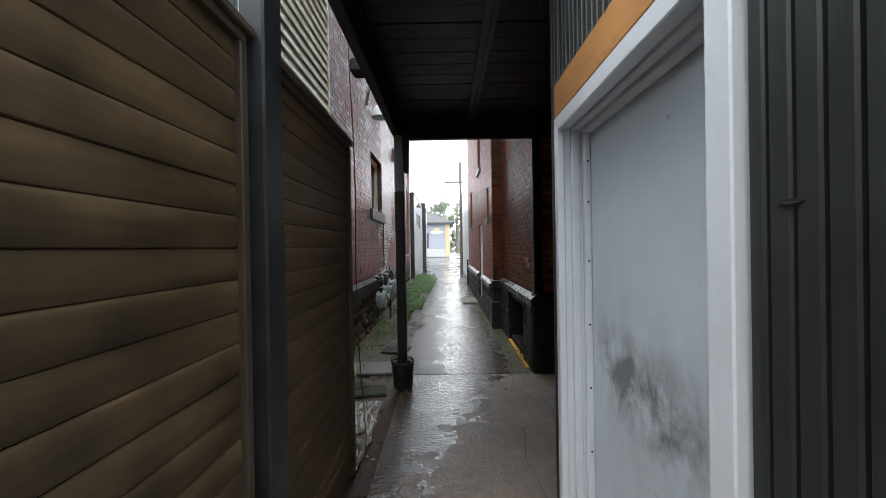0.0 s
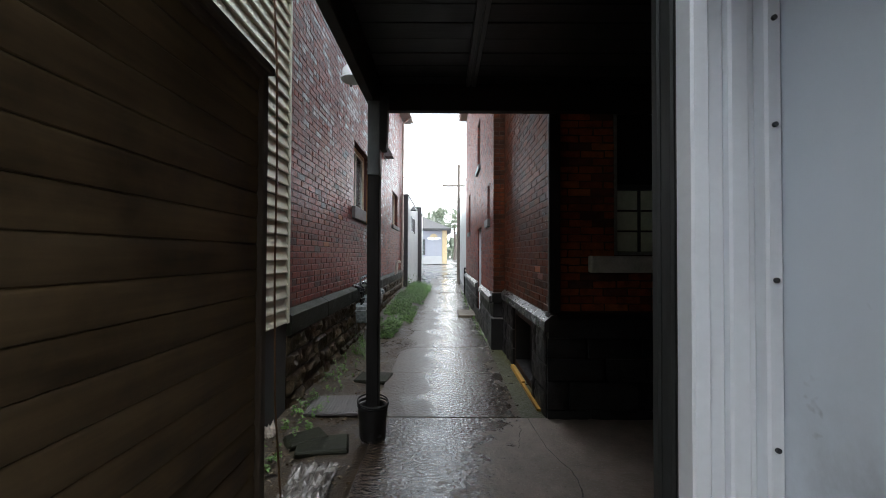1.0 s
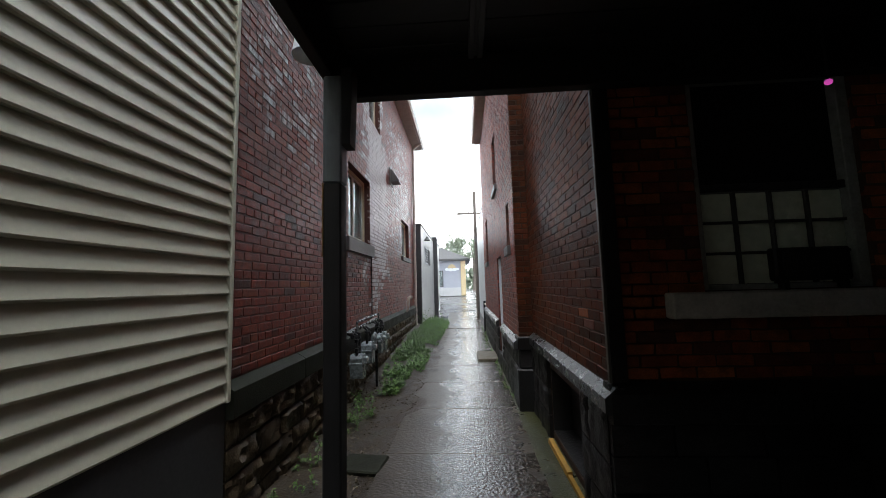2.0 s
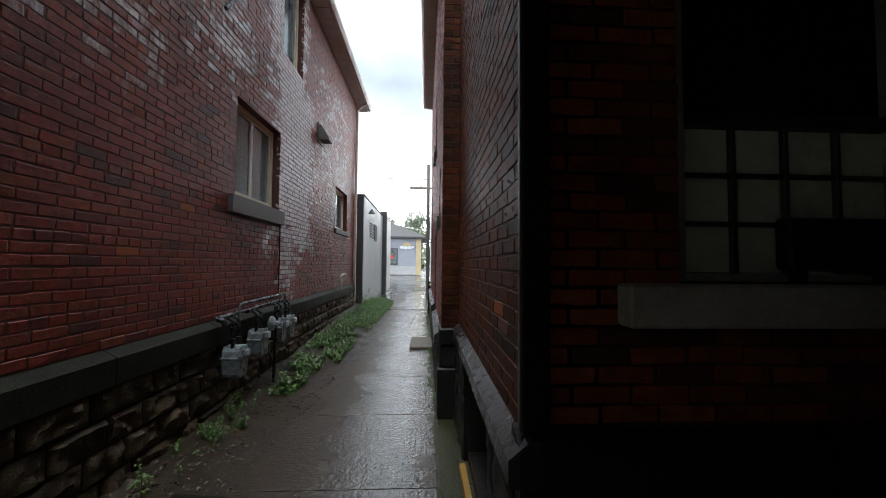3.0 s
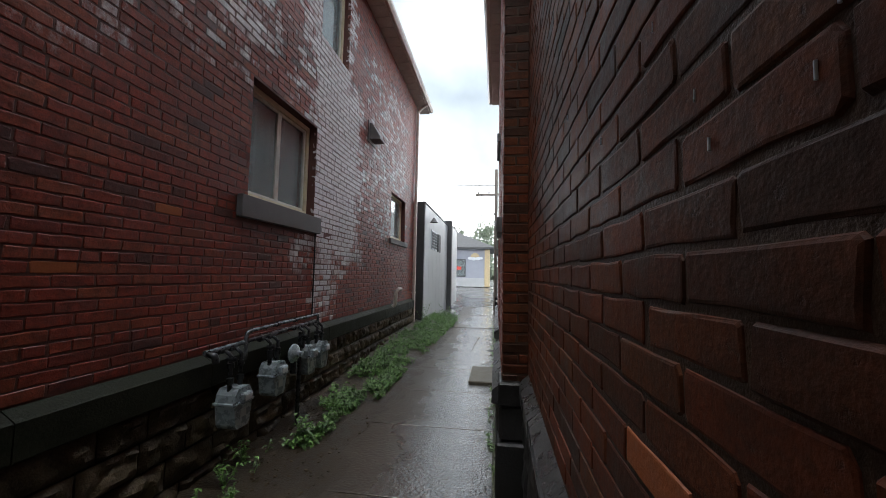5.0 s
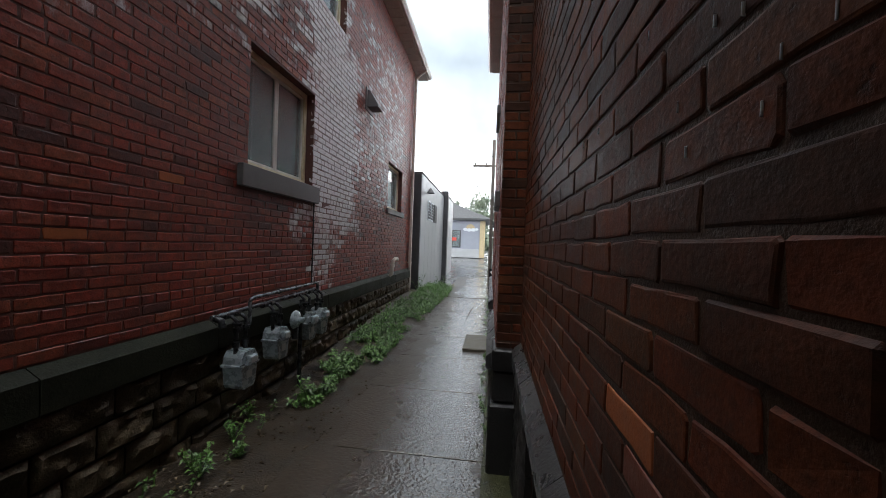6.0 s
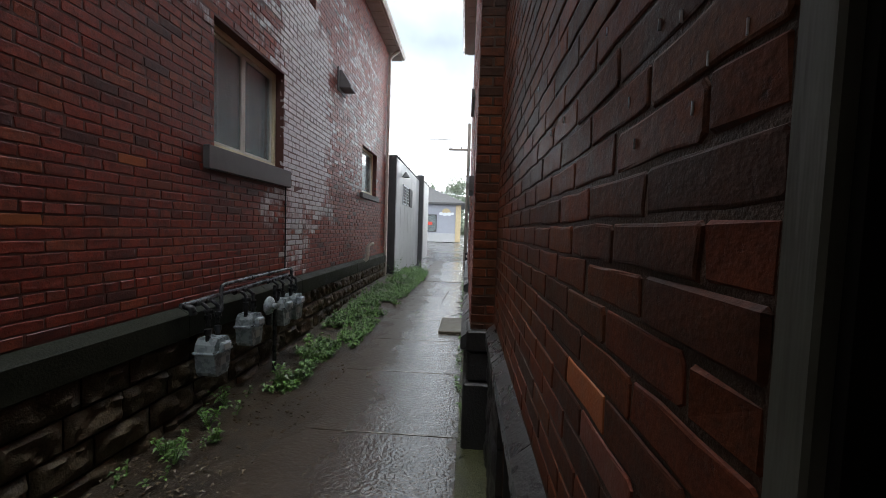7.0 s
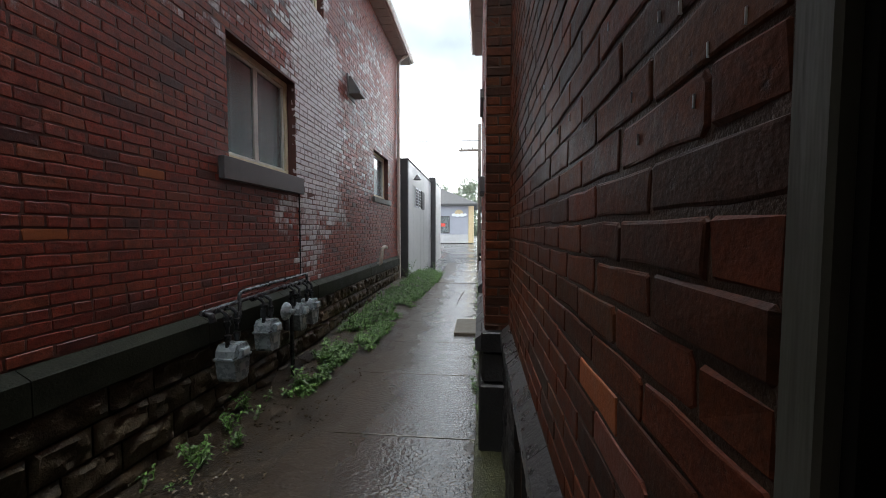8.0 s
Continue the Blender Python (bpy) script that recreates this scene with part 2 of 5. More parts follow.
M_MORTAR_R = plain("dark_old_mortar", (0.06, 0.034, 0.022), 0.55, 0.5, 9.0, 160.0, bump=0.5, dist=0.004, spec=0.2)
M_STONE = plain("brown_sandstone", (0.07, 0.052, 0.031), 0.45, 0.7, 9.0, 55.0, bump=0.8, dist=0.012, piece=0.35, spec=0.2)
M_CAP = plain("mossy_stone_ledge", (0.022, 0.024, 0.016), 0.5, 0.6, 6.0, 70.0, bump=0.5, dist=0.008, spec=0.12)
M_SILL = plain("grey_stone_sill", (0.12, 0.115, 0.115), 0.5, 0.3, 9.0, 80.0, bump=0.5, dist=0.005)
M_BLACKSTONE = plain("black_painted_stone", (0.016, 0.016, 0.017), 0.42, 0.5, 7.0, 50.0, bump=0.6, dist=0.012, piece=0.3)
M_BLACKCAP = plain("worn_black_ledge", (0.045, 0.045, 0.046), 0.3, 0.5, 9.0, 60.0, bump=0.5, dist=0.006)


def wet_concrete(name, c, coat, film, dry_from=None):
    """Concrete under rain: rippled water film, mud washed over the sides; dry_from: the slanting line beyond which the rain does not reach."""
    k = Nodes(name)
    big = k.noise(1.3, 5.0, 0.6)
    mid = k.noise(7.0, 6.0, 0.65)
    lo, hi = tuple(x * 0.55 for x in c), tuple(x * 1.35 for x in c)
    col = k.mix(0.5, k.ramp(big, ((0.3, lo), (0.7, hi))), k.ramp(mid, ((0.3, lo), (0.75, hi))))
    x = k.axis(0)
    edge = k.math("ADD", x, k.span(k.noise(1.9, 6.0, 0.7), 0.3, 0.7, -0.3, 0.3))
    mud = k.math("MAXIMUM", k.span(edge, 0.12, -0.25), k.span(edge, 0.66, 0.84))
    col = k.mix(k.math("MULTIPLY", mud, film), col, k.mix(mid, (0.02, 0.013, 0.007), (0.07, 0.045, 0.023)))
    grit = k.span(k.noise(75.0, 3.0, 0.7), 0.6, 0.72)
    col = k.mix(k.math("MULTIPLY", grit, 0.55), col, tuple(x * 2.2 for x in c))
    pits = k.span(k.noise(48.0, 2.0), 0.62, 0.7)
    col = k.mix(k.math("MULTIPLY", pits, 0.5), col, tuple(x * 0.3 for x in c))
    rough = k.span(mud, 0.0, 1.0, 0.1, 0.4)
    water = k.math("MULTIPLY", k.span(mud, 0.0, 1.0, 1.0, 0.3), k.span(mid, 0.3, 0.6, 0.55, 1.0))
    if dry_from is not None:
        wob = k.span(k.noise(5.0, 8.0, 0.72), 0.3, 0.7, -0.42, 0.42)
        slant = k.math("SUBTRACT", x, k.math("MULTIPLY", k.axis(1), 0.4))
        dry = k.span(k.math("ADD", slant, wob), dry_from - 0.1, dry_from + 0.12)
        col = k.mix(dry, k.mix(1.0, col, (0.34, 0.32, 0.3), "MULTIPLY"), col)
        rough = k.span(dry, 0.0, 1.0, 0.1, 0.6)
        water = k.math("MULTIPLY", water, k.span(dry, 0.0, 1.0, 1.0, 0.06))
    ripple = k.math("ADD", k.noise(36.0, 2.0, 0.5, vec=k.pos(0.8, 1.1, 1)), k.math("MULTIPLY", k.noise(105.0, 2.0), 0.16))
    k.bump(k.math("ADD", ripple, k.math("MULTIPLY", k.noise(4.0, 2.0), 0.6)), 1.0, 0.007)
    k.put(k.p.inputs["Coat Weight"], k.math("MULTIPLY", water, coat))
    k.p.inputs["Coat Roughness"].default_value = 0.02
    k.p.inputs["Coat IOR"].default_value = 1.6
    for ln in list(k.l):
        if ln.to_socket == k.p.inputs["Normal"]:
            k.l.new(ln.from_socket, k.p.inputs["Coat Normal"])
    return k.done(col, rough, spec=0.6)


M_WALK = wet_concrete("rain_wet_concrete", (0.06, 0.048, 0.036), 1.0, 0.85)
M_FLOOR = wet_concrete("damp_concrete", (0.21, 0.17, 0.14), 0.9, 0.15, -1.15)
M_SOIL = plain("wet_soil", (0.036, 0.024, 0.013), 0.42, 0.7, 5.0, 60.0, bump=0.9, dist=0.012, spec=0.4)
M_MOSS = plain("mossy_wet_dirt", (0.04, 0.042, 0.016), 0.35, 0.6, 7.0, 60.0, bump=0.9, dist=0.012, spec=0.4)
M_ASPHALT = plain("wet_asphalt", (0.09, 0.09, 0.09), 0.25, 0.3, 0.6, 60.0, bump=0.3)
M_BLACKWOOD = plain("black_painted_wood", (0.012, 0.012, 0.0125), 0.6, 0.45, 5.0, 50.0, bump=0.3, spec=0.3, grain=(1, 1, 0.1), piece=0.25)
M_CEIL = plain("black_ceiling_boards", (0.016, 0.016, 0.017), 0.5, 0.5, 5.0, 40.0, bump=0.5, grain=(0.1, 1, 1), piece=0.45)
M_FENCE = plain("brown_stained_board", (0.082, 0.054, 0.025), 0.55, 0.8, 5.0, 26.0, bump=0.4, dist=0.004, grain=(1, 0.08, 1), piece=0.2)
M_FENCETRIM = plain("dark_fence_trim", (0.06, 0.045, 0.03), 0.6, 0.35, 6.0, 40.0, grain=(1, 1, 0.1))
M_GROOVE = plain("dark_grooved_panel", (0.023, 0.026, 0.026), 0.55, 0.35, 3.0, 45.0, bump=0.4, grain=(1, 1, 0.06))
M_VINYL = plain("cream_vinyl_siding", (0.62, 0.6, 0.47), 0.45, 0.08, 3.0, 60.0, bump=0.05)
M_WHITEPAINT = plain("white_gloss_paint", (0.66, 0.7, 0.74), 0.4, 0.07, 4.0, 50.0, bump=0.08)
M_RAWWOOD = plain("raw_pine_board", (0.42, 0.2, 0.065), 0.65, 0.3, 7.0, 30.0, bump=0.3, grain=(1, 0.07, 1))
M_FRAME = plain("cream_window_paint", (0.68, 0.62, 0.45), 0.5, 0.2, 10.0, 60.0, bump=0.2)
M_GREYFRAME = plain("pale_window_sash", (0.62, 0.62, 0.57), 0.5, 0.15, 10.0, 60.0)
M_CURTAIN = plain("grey_green_curtain", (0.34, 0.45, 0.47), 0.8, 0.3, 3.0, 30.0, grain=(1, 8, 0.2))
M_METAL = plain("grey_meter_casting", (0.3, 0.35, 0.37), 0.28, 0.25, 20.0, 90.0, metal=0.2, bump=0.2)
M_PIPE = plain("dark_painted_pipe", (0.035, 0.037, 0.04), 0.3, 0.4, 20.0, 90.0, metal=0.4, bump=0.2)
M_WHITEPIPE = plain("off_white_pipe", (0.5, 0.45, 0.4), 0.45, 0.2, 10.0, 60.0)
M_SOFFIT = plain("grey_brown_soffit", (0.4, 0.36, 0.32), 0.6, 0.2, 4.0, 40.0)
M_ROOF = plain("dark_shingle", (0.05, 0.05, 0.052), 0.6, 0.3, 8.0, 60.0, bump=0.5)
M_GREYWALL = plain("grey_metal_cladding", (0.4, 0.41, 0.42), 0.4, 0.12, 1.5, 40.0)
M_DARKEND = plain("dark_grey_render", (0.055, 0.055, 0.058), 0.55, 0.35, 3.0, 40.0)
M_KIOSK = plain("pale_grey_stucco", (0.3, 0.32, 0.37), 0.7, 0.1, 2.0, 30.0)
# yellow greyed in its own colour for the haze over the far kiosk
M_YELLOW = plain("haze_paled_yellow", (0.5, 0.4, 0.24), 0.5, 0.25, 14.0, 70.0)
M_KERB = plain("ochre_kerb_paint", (0.36, 0.2, 0.03), 0.5, 0.35, 14.0, 70.0)
M_BATTEN = plain("dull_grey_batten", (0.07, 0.07, 0.072), 0.45, 0.3, 8.0, 50.0)
# near-black that also stands in for shade inside openings
M_BLACK = plain("unlit_interior_black", (0.01, 0.01, 0.01), 0.7, 0.3)
M_TIMBER = plain("weathered_pole_wood", (0.12, 0.1, 0.085), 0.7, 0.3, 5.0, 40.0, grain=(1, 1, 0.08))
M_LEAF = plain("weed_leaf", (0.1, 0.2, 0.045), 0.4, 0.4, 6.0, 40.0, piece=0.5)
# leaf colour lightened and greyed to carry the rain haze of the distance
M_TREELEAF = plain("far_tree_leaf", (0.13, 0.16, 0.11), 0.6, 0.3, 1.0, 10.0, piece=0.4)


# ---------------------------------------------------------------- walls of brick
def cells(u0, u1, z0, z1, holes):
    """The rectangles of a wall that lie outside its openings."""
    us = sorted({u0, u1, *(h[k] for h in holes for k in (0, 1) if u0 < h[k] < u1)})
    zs = sorted({z0, z1, *(h[k] for h in holes for k in (2, 3) if z0 < h[k] < z1)})
    for a, b in zip(us, us[1:]):
        run = None
        for c, d in zip(zs, zs[1:]):
            um, zm = (a + b) / 2, (c + d) / 2
            if any(h[0] < um < h[1] and h[2] < zm < h[3] for h in holes):
                if run:
                    yield (a, b, *run)
                run = None
            else:
                run = (run[0], d) if run else (c, d)
        if run:
            yield (a, b, *run)


def wall_body(name, axis, face, back, u0, u1, z0, z1, holes, material, label, category="wall"):
    s = Shape()
    lo, hi = min(face, back), max(face, back)
    for a, b, c, d in cells(u0, u1, z0, z1, holes):
        if axis == 0:
            s.box(lo, hi, a, b, c, d)
        else:
            s.box(a, b, lo, hi, c, d)
    ob = part(name, s, material)
    return tagged(ob, label, category, kind="structure")


COURSE, BLEN, BH, JOINT = 0.0762, 0.222, 0.0665, 0.011


def worn_brick(size, axis, rnd):
    """A brick with a slightly uneven outline and a rounded, chipped arris; its faces look along the given axis."""
    ln, h = (size[1] if axis == 0 else size[0]) / 2, size[2] / 2
    d = 0.025
    outline = [(-0.955, -1), (-0.3, -1), (0.35, -1), (0.96, -1), (1, -0.8), (1, 0.78), (0.955, 1), (0.25, 1), (-0.4, 1), (-0.96, 1), (-1, 0.8), (-1, -0.78)]
    n = len(outline)
    loops = []
    wob = [(rnd.uniform(-0.0038, 0.0038), rnd.uniform(-0.0033, 0.0033)) for _ in outline]
    for depth, inset in ((-d, 0.0), (d - 0.0045, 0.0), (d - 0.0012, 0.0018), (d, 0.0055)):
        loops.append([(a * (ln - inset) + w[0], b * (h - inset) + w[1], depth + (rnd.uniform(-0.001, 0.001) if 0 < depth < d else 0)) for (a, b), w in zip(outline, wob)])
    vs = []
    for lp in loops:
        for u, z, k in lp:
            vs.append((k, u, z) if axis == 0 else (u, k, z))
    fs = []
    for i in range(len(loops) - 1):
        for k in range(n):
            fs.append((i * n + k, i * n + (k + 1) % n, (i + 1) * n + (k + 1) % n, (i + 1) * n + k))
    fs.append(tuple(3 * n + k for k in range(n)))
    fs.append(tuple(range(n))[::-1])
    return Shape().add(vs, fs)


def lay_bricks(wall, axis, face, out, u0, u1, z0, z1, holes, material, pick, seed, odd=(), course=COURSE, phase=0, BH=BH, stand=0.0035, BLEN=BLEN, JOINT=JOINT):
    """Courses of bricks on a wall; those inside pick = (u0, u1, z0, z1) are objects of their own. odd: place and material of stray bricks."""
    rnd = random.Random(seed)
    size = (0.05, BLEN, BH) if axis == 0 else (BLEN, 0.05, BH)
    kinds = []
    for _ in range(18):
        kinds.append(worn_brick(size, axis, rnd).mesh("brick"))
        kinds[-1].materials.append(material)
    strange = []
    for q in odd:
        strange.append(worn_brick(size, axis, rnd).mesh("brick"))
        strange[-1].materials.append(q[2])
    rest = Shape()
    row, z = 0, z0
    while z + BH < z1 + 0.02:
        zc = z + course / 2
        header = row % 7 == 3 and out > 0
        u = u0 - (BLEN + JOINT) * (0.5 if (row + phase) % 2 else 0.0) - rnd.uniform(0, 0.02)
        spans = []
        for h in holes:
            if h[2] < zc < h[3]:
                spans.append((h[0], h[1]))
        while u < u1:
            ln = ((BLEN - JOINT) / 2 if header else BLEN) * rnd.uniform(0.975, 1.02)
            a, b = max(u, u0), min(u + ln, u1)
            u += ln + JOINT
            for s0, s1 in spans:
                if a >= s0 and b <= s1:
                    a = b
                elif a < s0 < b:
                    b = s0
                elif a < s1 < b:
                    a = s1
            if b - a < 0.025:
                continue
            proud = stand + rnd.uniform(-0.35, 0.35) * stand
            n = face + out * (proud - 0.025)
            uc, zz = (a + b) / 2, zc + rnd.uniform(-0.002, 0.002)
            full = b - a > BLEN * 0.93
            if full and pick[0] < uc < pick[1] and pick[2] < zc < pick[3]:
                me = rnd.choice(kinds)
                for q, other in zip(odd, strange):
                    if abs(uc - q[0]) < 0.11 and abs(zc - q[1]) < course / 2:
                        me = other
                lean = (rnd.uniform(-0.5, 0.5), rnd.uniform(-0.8, 0.8), rnd.uniform(-0.3, 0.3))
                if axis == 0:
                    at = pose(n, uc, zz, *lean) if out > 0 else pose(n, uc, zz, lean[0], lean[1], 180 + lean[2])
                else:
                    at = pose(uc, n, zz, *lean) if out > 0 else pose(uc, n, zz, lean[0], lean[1], 180 + lean[2])
                part("brick", me, material, wall, at=at)
            elif axis == 0:
                rest.bev(n - 0.025, n + 0.025, a, b, zz - BH / 2, zz + BH / 2, 0.005, 0.003, rnd)
            else:
                rest.bev(a, b, n - 0.025, n + 0.025, zz - BH / 2, zz + BH / 2, 0.005, 0.003, rnd)
        z += course
        row += 1
    return tagged(part("brickwork", rest, material, wall), kind="stuff")


def rough_block(x, y, z, w, h, d, rnd, axis=0, out=1, amount=0.02, nu=13, nz=8):
    """A rock-faced block: a margin at its rim and a broken, pillowed front. Origin at its face's centre."""
    s = Shape()
    vs = []
    ph = rnd.uniform(0, 50)
    for j in range(nz):
        for i in range(nu):
            u, v = i / (nu - 1), j / (nz - 1)
            uu, zz = (u - 0.5) * w, (v - 0.5) * h
            near = min(w / 2 - abs(uu), h / 2 - abs(zz))
            pillow = min(1.0, near / 0.035) ** 0.7
            rock = 0.55 + 0.9 * noise.noise((uu * 9 + ph, zz * 13, ph)) + 0.5 * noise.noise((uu * 26 + ph, zz * 30, ph + 7))
            n = amount * (0.15 + pillow * max(rock, 0.05)) + rnd.uniform(-0.002, 0.002)
            vs.append((x + out * n, y + uu, z + zz) if axis == 0 else (x + uu, y + out * n, z + zz))
    back = [(x - out * d, y + a * w / 2, z + b * h / 2) if axis == 0 else (x + a * w / 2, y - out * d, z + b * h / 2)
            for a, b in ((-1, -1), (1, -1), (1, 1), (-1, 1))]
    fs = [(j * nu + i, j * nu + i + 1, (j + 1) * nu + i + 1, (j + 1) * nu + i) for j in range(nz - 1) for i in range(nu - 1)]
    m = len(vs)
    edges = ([i for i in range(nu)], [j * nu + nu - 1 for j in range(nz)], [(nz - 1) * nu + i for i in range(nu)][::-1], [j * nu for j in range(nz)][::-1])
    for k, e in enumerate(edges):
        fs.append(tuple(e[::-1]) + (m + k, m + (k + 1) % 4))
    return s.add(vs + back, fs)


# ---------------------------------------------------------------- ground
LW, RW, RF = -1.5, 1.06, 0.88


def ground_height(x, y):
    z = 0.0 if y < 15 else min(0.037 * (y - 15), 0.74)
    return z


ys = [-60, -20, -6, 0, 2, 4, 6, 8, 10, 12, 14, 15, 17, 19, 21, 24, 28, 32, 35, 40, 60, 120, 400, 1500]
xs = [-1500, -300, -60, -20, -8, -4, 4, 8, 20, 60, 300, 1500]
s = Shape()
s.add([(x, y, ground_height(x, y) - 0.06) for y in ys for x in xs],
      [(j * len(xs) + i, j * len(xs) + i + 1, (j + 1) * len(xs) + i + 1, (j + 1) * len(xs) + i) for j in range(len(ys) - 1) for i in range(len(xs) - 1)])
ground = tagged(part("ground", s, M_ASPHALT), "wet grey asphalt ground reaching to the horizon", "ground", kind="structure")

# soil strip along the brick house, heaped against the foundation
s = Shape()
nx, ny = 13, 120
vs = []
for j in range(ny):
    y = 2.0 + 15.5 * j / (ny - 1)
    for i in range(nx):
        x = LW + 0.02 + i / (nx - 1) * 1.18
        side = 1 - i / (nx - 1)
        rise = max(0.0, min(1.0, (y - 7.5) / 6.0)) * 0.3 * side ** 1.3
        z = -0.045 + 0.03 * side + rise + 0.05 * max(0.0, min(1.0, (y - 5.9) / 1.3)) * (0.5 + 0.5 * i / (nx - 1)) * (1.0 if i < nx - 3 else 0.75) + 0.022 * noise.noise((x * 3, y * 3, 0)) + 0.012 * noise.noise((x * 11, y * 11, 4))
        vs.append((x, y, min(z, -0.012) if i == nx - 1 or (y < 6.2 and x > -0.62) else z))
s.add(vs, [(j * nx + i, j * nx + i + 1, (j + 1) * nx + i + 1, (j + 1) * nx + i) for j in range(ny - 1) for i in range(nx - 1)])
soil = tagged(part("soil_strip", s, M_SOIL, smooth=True), "muddy soil strip with grit beside the walkway", "soil", kind="structure")

pavement = thing("pavement", 0, 0, 0, "rain-wet concrete walkway of cast slabs with cracks", "walkway", kind="structure")
rnd = random.Random(3)
joints = [4.45, 5.75, 7.03, 8.32, 9.55, 10.8, 12.0, 13.2, 14.45, 15.7, 17.0, 18.3, 19.6, 20.9]
for a, b in zip(joints, joints[1:]):
    zz = ground_height(0, (a + b) / 2)
    tilt = math.degrees(math.atan2(ground_height(0, b) - ground_height(0, a), b - a))
    wl0, wr0 = -0.6 + rnd.uniform(-0.015, 0.015), 0.8 + rnd.uniform(-0.02, 0.02)
    sl = Shape().bev(wl0, wr0, -(b - a) / 2 + 0.006, (b - a) / 2 - 0.006, -0.1, rnd.uniform(-0.004, 0.003), 0.003)
    part("slab", sl, M_WALK, pavement, at=pose(0, (a + b) / 2, zz, tilt, 0, 0))
floor_slab = part("slab", Shape().bev(-0.52, 3.4, 0.4, 4.44, -0.1, 0.0, 0.008), M_FLOOR, pavement, "dry-edged concrete slab under the canopy")
part("slab", Shape().bev(-1.4, 3.2, -6.0, 0.388, -0.1, 0.0, 0.008), M_FLOOR, pavement)
gutter = tagged(part("verge", Shape().bev(0.77, 1.2, 4.45, 14.3, -0.1, -0.008, 0.01), M_MOSS), "narrow mossy dirt verge along the foundation", "verge", kind="structure")

# ---------------------------------------------------------------- brick house with the meters
W1 = (7.43, 8.7, 2.34, 3.51)
W2 = (12.17, 13.45, 2.42, 3.48)
W3 = (8.72, 9.62, 4.8, 6.3)
HOLES_L = [W1, W2, W3]
wall_west = wall_body("wall_west", 0, LW, LW - 0.32, 4.62, 14.5, 0.0, 6.62, HOLES_L, M_MORTAR, "two-storey wet red brick wall with lime streaks")
wall_west_end = tagged(part("wall_far_end", Shape().box(-9.0, LW - 0.002, 14.48, 14.8, 0, 6.6).box(-9.0, LW - 0.33, 4.62, 4.9, 0, 6.6), M_MORTAR), "brick gable end wall of the house", "wall", kind="structure")

# ---------------------------------------------------------------- brick house on the other side
WD = (8.9, 9.72, 0.1, 2.1)
WN = (7.5, 7.82, 2.14, 2.78)
WU = (9.2, 9.85, 3.52, 4.6)
WU2 = (12.2, 12.9, 2.2, 3.4)
HOLES_R2 = [WD, WN, WU, WU2]
BW = (5.0, 6.1, 0.06, 0.7)
# top carried on to 9 m, out of view, to narrow the sky strip
wall_east = wall_body("wall_east", 0, RW, RW + 0.32, 4.45, 7.0, 0.0, 9.0, [BW], M_MORTAR_R, "weathered brown brick wall close to the path")
wall_east_far = wall_body("wall_east_far", 0, RF, RF + 0.4, 7.0, 14.3, 0.0, 6.5, HOLES_R2, M_MORTAR, "red brick wall set forward of the corner")
NW = (1.66, 2.66, 1.505, 2.9)
# raised to 9 m with the wall beside it, also to block sky
wall_nook = wall_body("wall_nook", 1, 4.45, 4.77, 1.07, 3.4, 0.0, 9.0, [NW], M_MORTAR_R, "shaded brick wall under the canopy")

# ---------------------------------------------------------------- covered passage
# grooved dark panel wall with the door opening
DOOR = (0.86, 1.68, 0.02, 2.05)
PX = 0.52
s = Shape()
s.box(PX + 0.022, PX + 0.17, -3.2, 0.7, 0, 3.1).box(PX + 0.022, PX + 0.17, 1.69, 1.8, 0, 3.1).box(PX + 0.022, PX + 0.17, 0.7, 1.69, 2.07, 3.1)
wall_panel = tagged(part("wall_panel", s, M_GROOVE), "dark painted grooved panel wall beside the door", "wall", kind="structure")


def grooved(y0, y1, z0, z1):
    y = y0
    while y < y1 - 0.01:
        w = min(0.046, y1 - y)
        part("board", Shape().bev(PX, PX + 0.03, y, y + w - 0.007, z0, z1, 0.004), M_GROOVE, wall_panel)
        y += 0.046


grooved(-2.2, 0.645, 0, 3.08)
grooved(1.685, 1.81, 0, 3.08)
grooved(0.65, 1.68, 2.26, 3.08)
wall_panel_end = tagged(part("wall_nook_side", Shape().box(PX + 0.17, 3.19, 1.72, 1.8, -0.1, 3.1).box(3.19, 3.3, 1.72, 4.45, -0.1, 3.1), M_GROOVE), "dark panel wall closing the nook", "wall", kind="structure")

s = Shape()
y = 1.22
rnd = random.Random(8)
while y < 4.42:
    w = min(0.186, 4.42 - y)
    s.bev(-0.5, 3.3, y, y + w - 0.006, 3.07 + rnd.uniform(0, 0.006), 3.1, 0.003)
    y += 0.186 + 0.003
s.box(-0.56, 3.4, 1.22, 4.5, 3.115, 3.2)
ceiling = tagged(part("ceiling", s, M_CEIL), "black painted plank ceiling of the canopy", "ceiling", kind="structure")


def beam(name, shape, label, material=M_BLACKWOOD):
    return tagged(part(name, shape, material), label, "beam", kind="structure")


beam("beam_front", Shape().bev(-0.56, 3.2, 4.36, 4.44, 2.82, 3.068, 0.006), "black painted wooden header beam at the canopy's end")
beam("beam_side", Shape().bev(-0.57, -0.5, 1.22, 4.355, 2.76, 3.11, 0.006), "black painted wooden edge beam of the canopy")
beam("ceiling_batten", Shape().bev(0.27, 0.305, 1.22, 4.35, 3.03, 3.069, 0.004).bev(0.325, 0.36, 1.22, 4.35, 3.03, 3.069, 0.004).bev(0.3, 0.33, 1.22, 4.35, 3.045, 3.068, 0.002), "dull grey double batten running along the ceiling", M_BATTEN)

